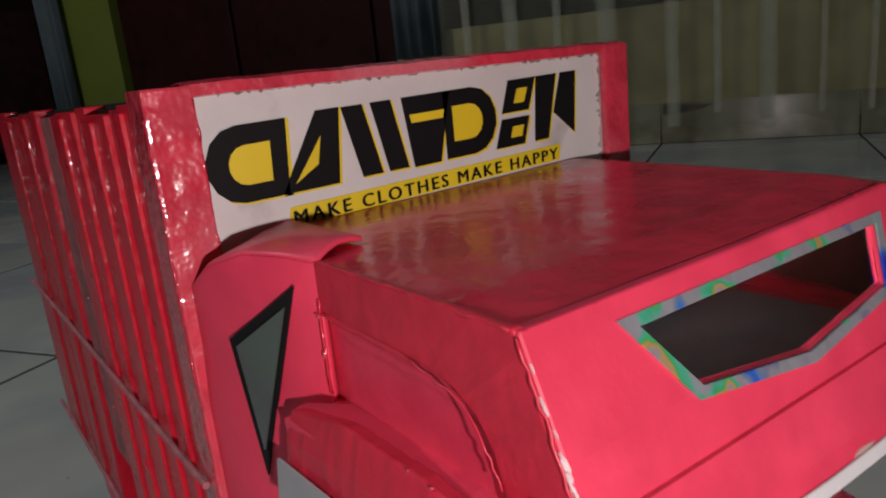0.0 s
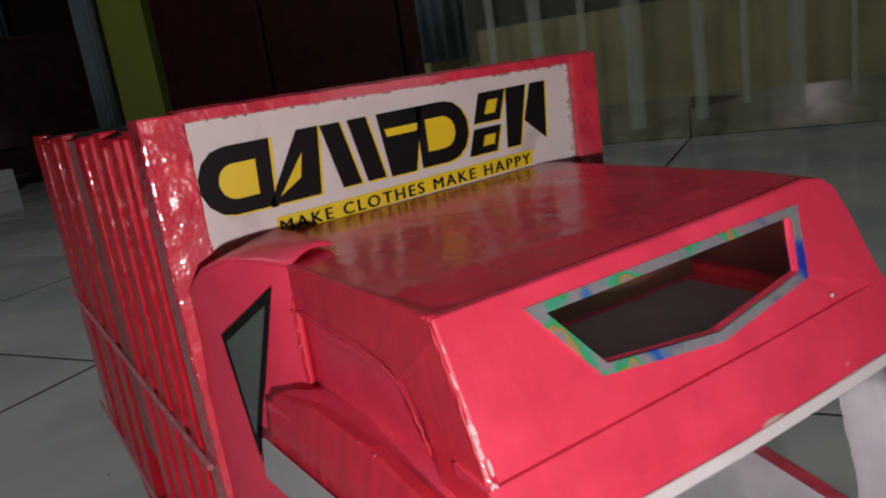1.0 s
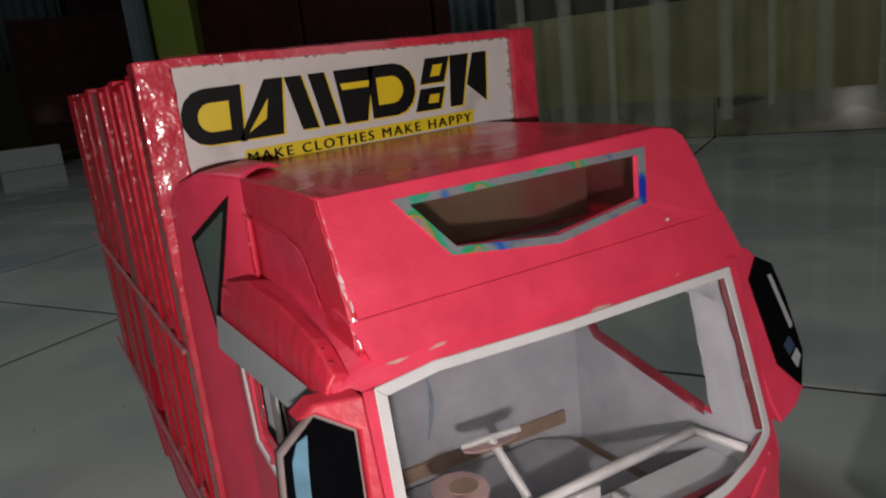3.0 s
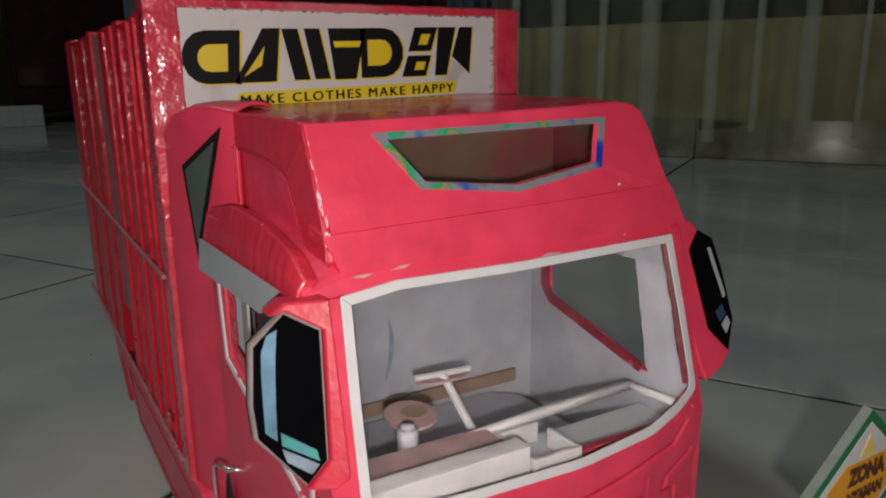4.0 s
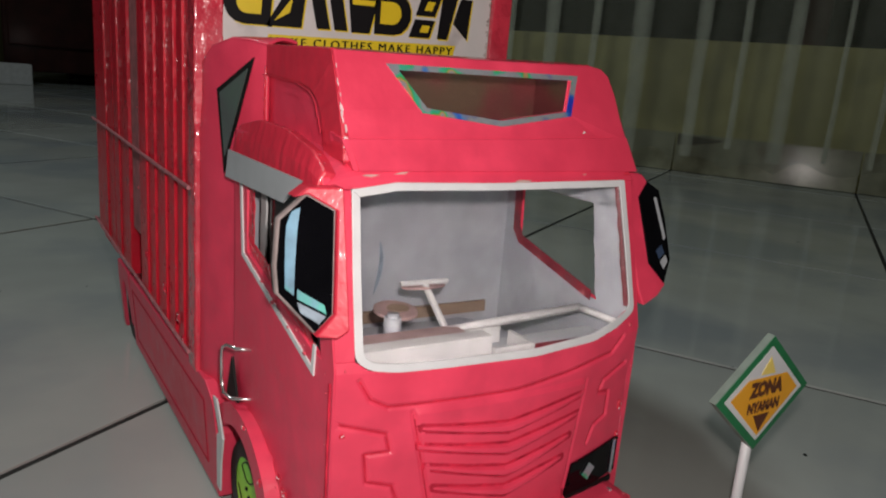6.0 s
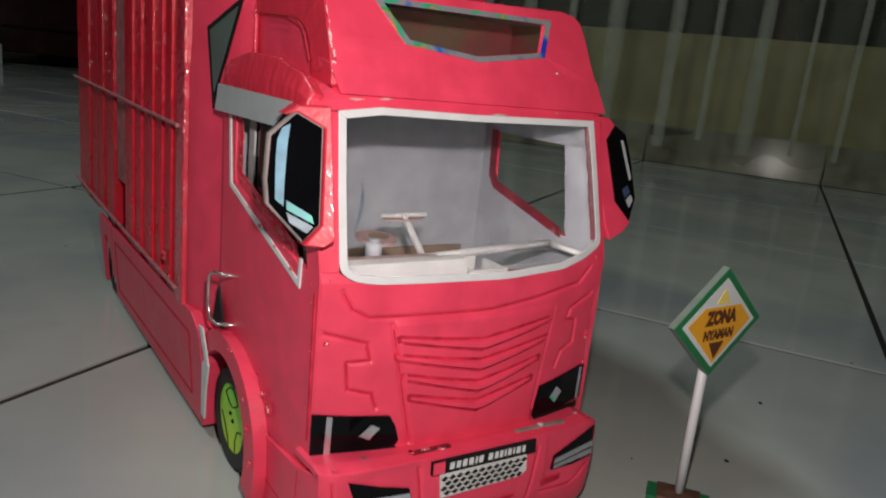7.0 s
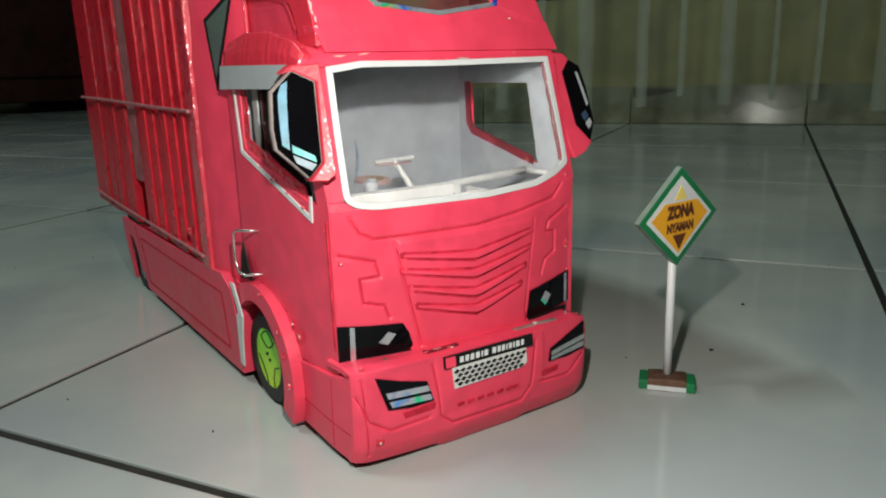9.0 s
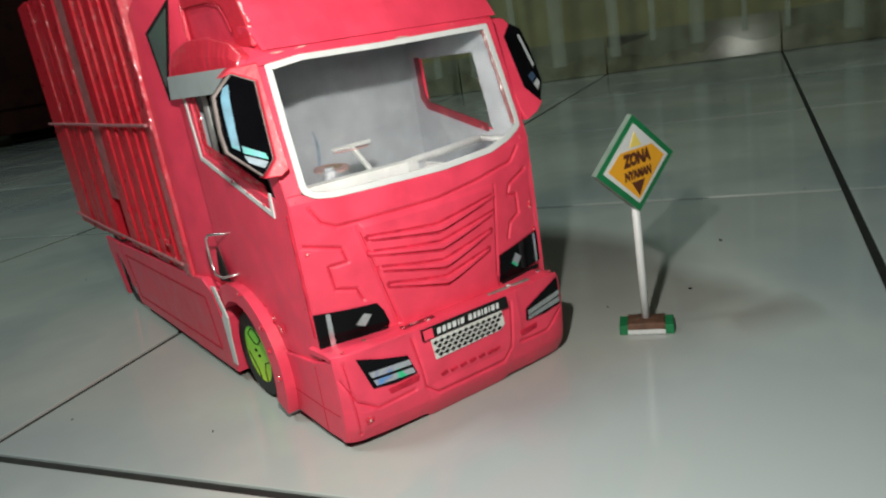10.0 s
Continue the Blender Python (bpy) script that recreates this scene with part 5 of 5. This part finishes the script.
# glossy ragged tape edges on the stakes and the post
def tape_line(x, y, z0, z1, r):
    bm = bmesh.new()
    z, run = z0, []
    while z < z1:
        run.append((x + random.uniform(-0.22, 0.22), y + random.uniform(-0.35, 0.35), z))
        z += random.uniform(1.5, 5.5)
    tube(bm, run, r, 5)
    part("tape_edge", bm, TAPE_EDGE, cargo, "", True)


for y, y1, batten in stakes[:8]:
    tape_line(BX0 - 0.7 - random.uniform(0, 0.6), random.choice((y + 0.6, y1 - 0.6)), BZ0 + 2, BZ1 - 8, random.uniform(0.2, 0.32))
tape_line(-76.1, BY0 - 0.6, BZ0, BZ1 - 2, 0.45)
tape_line(-64.8, BY0 - 1.0, 205, BZ1 - 2, 0.45)
tape_line(-58.3, 104.8, 187, 214, 0.4)

# front board with the printed slogan
bm = bmesh.new()
block(bm, -64.2, 72.2, BY0 + 1.2, BY0 + 3, 190, BZ1 - 1)
board = part("front_board", bm, PAPER, truck, "worn white printed board on the box front")
bm = bmesh.new()
sheet(bm, [[(x, BY0 - 0.6 + dy, z + 0.12 * math.sin(x * 0.31)) for x in steps(-66, 83, 24)] for dy, z in ((0, 253.4), (0, 256.2), (3, 257), (9, 256.6))], (0, 1.2, -0.3))
part("top_rail", bm, TAPE, truck, "red top rail under clear tape")


def print_piece(name, pts, mat, lift, label=""):
    bm = bmesh.new()
    prism(bm, [(x, BY0 + 1.2 - lift, z) for x, z in pts], (0, 0.2, 0))
    part(name, bm, mat, board, label)


def logo_piece(pts, mat, lift, name):
    print_piece(name, [(x, 225.6 + 0.024 * (x + 64) + z) for x, z in pts], mat, lift)


def logo_shape(pts, yellow=()):
    """One slanted black shape over a yellow edge: plain shapes in the mark's colours."""
    c = Vector((sum(p[0] for p in pts) / len(pts), sum(p[1] for p in pts) / len(pts)))
    logo_piece([c + (Vector(p) - c) * 1.02 + Vector((0.7, -0.35)) for p in pts], YELLOW, 0.35, "yellow_edge")
    logo_piece(pts, INK, 0.6, "black_block")
    for patch in yellow:
        logo_piece(patch, YELLOW, 0.8, "yellow_patch")


def lens_shape(x0, x1, z0, z1, cut, n=7):
    """A block with one rounded flank."""
    r = (z1 - z0) / 2
    return [(x0 + r * (1 - math.sin(math.pi * k / n)) * 0.9, z0 + r - r * math.cos(math.pi * k / n)) for k in range(n, -1, -1)] + [(x1, z0), (x1 + cut, z1)]


logo_shape(lens_shape(-64, -43.5, 0.2, 19.6, 1.5), [lens_shape(-58.4, -47.6, 4.6, 14.6, 0.6)])
logo_shape([(-45.4, 0.2), (-29, 0.2), (-26.6, 20.2), (-33.4, 20.2)], [[(-41.6, 2.4), (-34.6, 6.4), (-33, 13.6)]])
logo_shape([(-26, 20), (-21.6, 0.4), (-15.2, 0.4), (-19.6, 20)])
logo_shape([(-17, 20), (-13, 0.4), (-6.6, 0.4), (-10.6, 20)])
logo_shape([(-4.6, 0), (4.6, 0), (9.5, 20), (-7, 20)], [[(-4.4, 12.6), (6.4, 12.6), (7, 15), (-5, 15)]])
right = [(33.4 - x, z) for x, z in lens_shape(7, 26.4, 0.2, 20, 0)][::-1]
logo_shape(right, [[(33.4 - x, z) for x, z in lens_shape(12.5, 23.5, 5, 15.4, 0)][::-1]])
logo_shape([(25.6, 0), (37, 0), (39.8, 8.6), (28.6, 8.6)], [[(31.4, 2.6), (36, 2.6), (37, 6), (32.6, 6)]])
logo_shape([(28.8, 10.4), (39.6, 10.4), (43, 20.2), (32, 20.2)], [[(33.4, 13), (37.6, 13), (39.4, 17.4), (35.2, 17.4)]])
logo_shape([(41.6, 0), (47.4, 0), (52, 20.2), (43.4, 20.2)])
logo_shape([(50.2, 8), (59, 0.4), (60.6, 20.2), (54, 20.2)])
print_piece("yellow_underline", [(-45, 217.4), (51.6, 220.6), (52.6, 225.8), (-44, 222.6)], YELLOW, 0.4, "yellow strip under the slogan")
bm = writing("MAKE CLOTHES MAKE HAPPY", 5.2, 94, 0.0, 1.28)
twin = bmesh.ops.duplicate(bm, geom=bm.verts[:] + bm.edges[:] + bm.faces[:])["geom"]
twin = {g for g in twin if isinstance(g, bmesh.types.BMVert)}
for v in bm.verts:
    k = 1 if v in twin else 0
    v.co = (v.co.x - 43.6 + 0.34 * k, BY0 + 0.45 - 0.05 * k, 217.9 + v.co.y + 0.1 * k + 0.034 * v.co.x)
part("slogan", bm, INK, board, "MAKE CLOTHES MAKE HAPPY in black capitals")

# torn and dirty edges of the board
def torn_edge(x0, x1, z0, z1, n, depth, along):
    """A ragged strip of bare card along one edge of the board."""
    inner = []
    for t in steps(0, 1, n):
        d = depth * random.uniform(0.15, 1.0) ** 2
        inner.append((x0 + (x1 - x0) * t, z0 - d) if along == "x" else (x0 - d, z0 + (z1 - z0) * t))
    outer = [(x0, z0), (x1, z1)] if along == "y" else [(x1, z0), (x0, z0)]
    pts = inner + outer[::-1] if along == "y" else inner + outer
    bm = bmesh.new()
    plate(bm, pts, [], lambda x, z: (x, BY0 + 0.9, z), (0, 0.2, 0))
    part("torn_edge", bm, TORN, board, "torn brownish edge of the board")


torn_edge(72.3, 72.3, 192, 252.5, 70, 2.8, "y")
torn_edge(-58, 72, 253.5, 253.5, 130, 1.1, "x")

# drops of glue where the card pieces meet
glue_mat = material("clear_glue_over_red", (0.72, 0.10, 0.14), 0.10, vary=0.1, coat=1.0, spec=0.8)


def glue(x, y, z, r, stretch=(1, 1, 1)):
    bm = bmesh.new()
    bmesh.ops.create_icosphere(bm, subdivisions=2, radius=r)
    for v in bm.verts:
        v.co = (x + v.co.x * stretch[0] + random.uniform(-0.1, 0.1), y + v.co.y * stretch[1] + random.uniform(-0.1, 0.1), z + v.co.z * stretch[2] + random.uniform(-0.1, 0.1))
    part("glue_drop", bm, glue_mat, truck, "", True)


for z, r in ((196.5, 0.5), (205.5, 0.38)):
    glue(-58.8, 104.8, z, r, (0.5, 0.8, 1.9))
for k in range(9):
    glue(-65.8, random.uniform(15, 22), random.uniform(58, 120), random.uniform(0.22, 0.45), (0.5, 1, 1.8))
for k in range(8):
    y = random.uniform(50, 68)
    glue(-66.4 - 0.035 * (y - 20), y, 60 - 0.9 * (68 - y) + random.uniform(-3, 3), random.uniform(0.5, 0.9), (0.5, 1, 1))
for x in (-63, -33, -26, -18, 20, 33, 58):
    glue(x + random.uniform(-2, 2), -0.6 + random.uniform(-1, 1), 51.4 - 0.012 * x, random.uniform(0.5, 0.9), (1.8, 0.8, 0.5))
for k in range(26):
    line = PRESSED[k % 5]
    j = random.randrange(len(line) - 1)
    p = Vector(line[j]).lerp(Vector(line[j + 1]), random.random())
    glue(p.x, front_y(p.x, p.y) + emboss(p.x, p.y), p.y, random.uniform(0.22, 0.5), (1.4, 0.5, 0.8))
for k in range(14):
    glue(66 + random.uniform(-2, 0.5), front_y(66, 90) - 0.2, random.uniform(60, 120), random.uniform(0.25, 0.55), (0.8, 0.6, 1.6))
for k in range(30):
    y, y1, batten = stakes[random.randrange(8)]
    glue(BX0 - 1.2, random.choice((y, y1)), random.uniform(72, 246), random.uniform(0.3, 0.6), (0.6, 1, 1.9))
for k in range(10):
    a = math.radians(random.uniform(60, 200))
    glue(-72.4, 91 + 41 * math.cos(a), 27 + 41.9 * math.sin(a), random.uniform(0.3, 0.6), (1, 1, 1))
for k in range(7):
    y = random.uniform(26, 100)
    glue(-63.5 - 0.035 * y, y, lerp([(24, 178), (34, 184), (60, 189), (85, 189), (104, 184)], y), random.uniform(0.2, 0.4), (1, 1.5, 0.6))
for x, z in ((-64, 168), (-64.5, 150), (-63.6, 136), (-64.6, 129), (-62, 117), (62, 130), (61.5, 160), (62, 119)):
    glue(x, front_y(x, z) - 0.1, z, random.uniform(0.4, 0.7), (0.8, 0.5, 1.3))
for k in range(9):
    y = random.uniform(30, 90)
    glue(-66.5 - 0.035 * (y - 20), y, 114 + (y - 30) * 0.30 + random.uniform(0, 4), random.uniform(0.5, 1.0), (0.6, 1.2, 0.8))

def crumple(c, u, v, w, h, flecks=4):
    """A crumpled scrap of clear tape, with pale flecks painted on as glints."""
    c, u, v = Vector(c), Vector(u).normalized(), Vector(v).normalized()
    out = u.cross(v).normalized()
    out = -out if out.x > 0 and abs(out.x) > abs(out.y) or out.y > 0 and abs(out.y) >= abs(out.x) else out
    bm = bmesh.new()
    grid = [[c + u * (a * w / 2 * random.uniform(0.85, 1.1)) + v * (b * h / 2 * random.uniform(0.85, 1.1)) + out * (0.15 + random.uniform(0.1, 0.9) * (1 - max(abs(a), abs(b)) ** 4)) for a in steps(-1, 1, 6)] for b in steps(-1, 1, 6)]
    sheet(bm, grid, -out * 0.2)
    part("tape_scrap", bm, TAPE_EDGE, truck)
    for k in range(flecks):
        p = c + u * random.uniform(-0.4, 0.4) * w + v * random.uniform(-0.4, 0.4) * h + out * 0.9
        r = random.uniform(0.16, 0.42)
        bm = bmesh.new()
        prism(bm, [p + u * r * random.uniform(0.6, 1.3) * math.cos(a) + v * r * random.uniform(0.6, 1.3) * math.sin(a) for a in (0, 1.1, 2.3, 3.4, 4.6, 5.5)], -out * 0.3)
        part("white_fleck", bm, GLINT_CHIP, truck)


for y, z, w, h, n in ((48, 53.5, 5, 4, 6), (53, 58, 3, 3, 3)):
    crumple((-66.6 - 0.035 * (y - 20), y, z), (0, 1, 0), (0, 0, 1), w, h, n)
for y, z, w, h, n in ((60, 53, 2.4, 3, 3), (56, 42, 2.0, 3, 2), (52, 28, 2, 3, 2), (80, 66.5, 3, 1.5, 1)):
    crumple((-72.7, y, z), (0, 1, 0), (0, 0, 1), w, h, n)
for y, z, w, h, n in ((170, 84, 6, 5, 3), (201, 90, 4, 6, 2), (160, 76, 4, 3, 2), (246, 96, 4, 5, 2), (222, 128, 3, 6, 1)):
    crumple((-77.2, y, z), (0, 1, 0), (0, 0, 1), w, h, n)
for x, z, w, h, n in ((-62, 94, 2, 1.4, 2), (-57, 18, 4, 3, 3), (62, 84, 1.6, 4, 2), (63, 70, 1.4, 3, 1)):
    crumple((x, (bump_face(x, z) if z < 40 else front_y(x, z)) - 0.1, z), (1, 0, 0), (0, 0, 1), w, h, n)

# ---------------------------------------------------------------- the little road sign
sign = tagged(new("road_sign"), "small handmade diamond road sign on a green and white foot", "toy sign")
sign.location = (0.0982, -0.0154, 0)


def sign_part(name, bm, mats, label="", parent=None, smooth=False):
    for v in bm.verts:
        v.co *= MM * 0.978
    return link(name, bm, mats, parent or sign, label, smooth)


bm = bmesh.new()
block(bm, -14.5, 14.5, -7, 7, 0, 5.5, 0.5)
foot = sign_part("foot", bm, SIGN_GREEN, "green card foot")
foot.rotation_euler = (0, 0, radians(-50))
bm = bmesh.new()
block(bm, -10, 10, -7.5, 7.3, 0.3, 2.9, 0.3)
sign_part("foot_wrap", bm, [WHITE_STRIP], "white paper wrap", foot)
bm = bmesh.new()
block(bm, -10, 10, -7.3, 7.2, 2.95, 6.2, 0.4)
sign_part("foot_top", bm, SIGN_BASE, "brown glue over the foot", foot)
bm = bmesh.new()
grid = [[(x, y, 6.3 + 1.5 * math.exp(-(x * x + y * y) / 18) + random.uniform(-0.15, 0.15)) for x in steps(-10, 10, 10)] for y in steps(-7, 7, 8)]
sheet(bm, grid, (0, 0, -0.25))
sign_part("glue", bm, SIGN_BASE, "brown dried glue", foot, True)
bm = bmesh.new()
tube(bm, [(0, 0, 5), (-0.8, -0.3, 40), (-2, -1, 84)], 2.2, 10)
sign_part("pole", bm, WHITE_STRIP, "white paper straw pole", smooth=True)


def diamond(name, r, rz, y, depth, mat, parent=None, label=""):
    bm = bmesh.new()
    prism(bm, [(-2 - r, y, 95), (-2, y, 95 - rz), (-2 + r, y, 95), (-2, y, 95 + rz)], (0, depth, 0))
    return sign_part(name, bm, mat, label, parent)


plate_ob = diamond("diamond", 29.5, 25.5, -4.0, 3.2, CARD_EDGE, None, "green-edged diamond board of grey card")
diamond("green_border", 29.3, 25.3, -4.2, 0.25, SIGN_GREEN, plate_ob)
diamond("white_field", 24.5, 21, -4.4, 0.25, WHITE_STRIP, plate_ob)
bm = bmesh.new()
prism(bm, [(-23, -4.6, 95), (-2, -4.6, 76.3), (19.2, -4.6, 95.3), (10.5, -4.6, 103), (-13.5, -4.6, 102.6)], (0, 0.25, 0))
sign_part("orange_field", bm, SIGN_ORANGE, "", plate_ob)
bm = bmesh.new()
prism(bm, [(-6.5, -4.6, 104), (2.5, -4.6, 104), (-2, -4.6, 111.5)], (0, 0.25, 0))
sign_part("pale_triangle", bm, SIGN_YELLOW, "", plate_ob)
bm = bmesh.new()
prism(bm, [(-7, -4.9, 86), (3, -4.9, 86.3), (-2, -4.9, 78.4)], (0, 0.25, 0))
sign_part("brown_triangle", bm, SIGN_BROWN, "", plate_ob)
for text, size, width, x0, z0 in (("ZONA", 8.4, 21, -12.5, 95.0), ("NYAMAN", 6.0, 20, -12, 87.8)):
    bm = writing(text, size, width, 0.075)
    for v in bm.verts:
        v.co = (v.co.x + x0, -5.0, v.co.y + z0 + 0.03 * v.co.x)
    sign_part("word", bm, SIGN_BROWN, text + " in brown hand lettering", plate_ob)

# ---------------------------------------------------------------- floor tiles
tile_me = None
U0 = -0.077
for i in range(-7, 8):
    for j in range(-5, 11):
        u, v = U0 + 0.4 * i, V0 + 0.4 * j
        if u > (WALL_U - 0.01 if v < 2.0 else U_FAR - 0.2) or u < U_LOW or v < V_LOW or v + 0.4 > V_HIGH:
            continue
        if tile_me is None:
            bm = bmesh.new()
            block(bm, 0.0025, 0.3975, 0.0025, 0.3975, -0.009, 0.0, 0.0008)
            bmesh.ops.recalc_face_normals(bm, faces=bm.faces)
            tile_me = bpy.data.meshes.new("tile")
            bm.to_mesh(tile_me)
            bm.free()
            tile_me.materials.append(TILE)
        ob = new("tile", tile_me)
        ob.parent = floor
        ob.location = (u, v, 0)

# small dark crumbs on the floor
bm = bmesh.new()
spots = [(0.785, 0.418), (0.230, 0.036), (0.152, 0.000)] + [(random.uniform(0.1, 0.7), random.uniform(-0.1, 0.5)) for _ in range(14)] + [(random.uniform(-0.25, -0.09), random.uniform(0.05, 0.5)) for _ in range(8)]
for k, (x, y) in enumerate(spots):
    r = 0.0012 if k < 3 else random.uniform(0.0003, 0.0007)
    prism(bm, [(x + r * random.uniform(0.7, 1.2) * math.cos(a), y + r * random.uniform(0.7, 1.2) * math.sin(a), 0.0006) for a in (0, 1, 2, 3, 4, 5)], (0, 0, -0.0005))
tagged(link("crumbs", bm, BLACK), "tiny dark crumbs scattered on the tiles", "crumbs", kind="stuff")
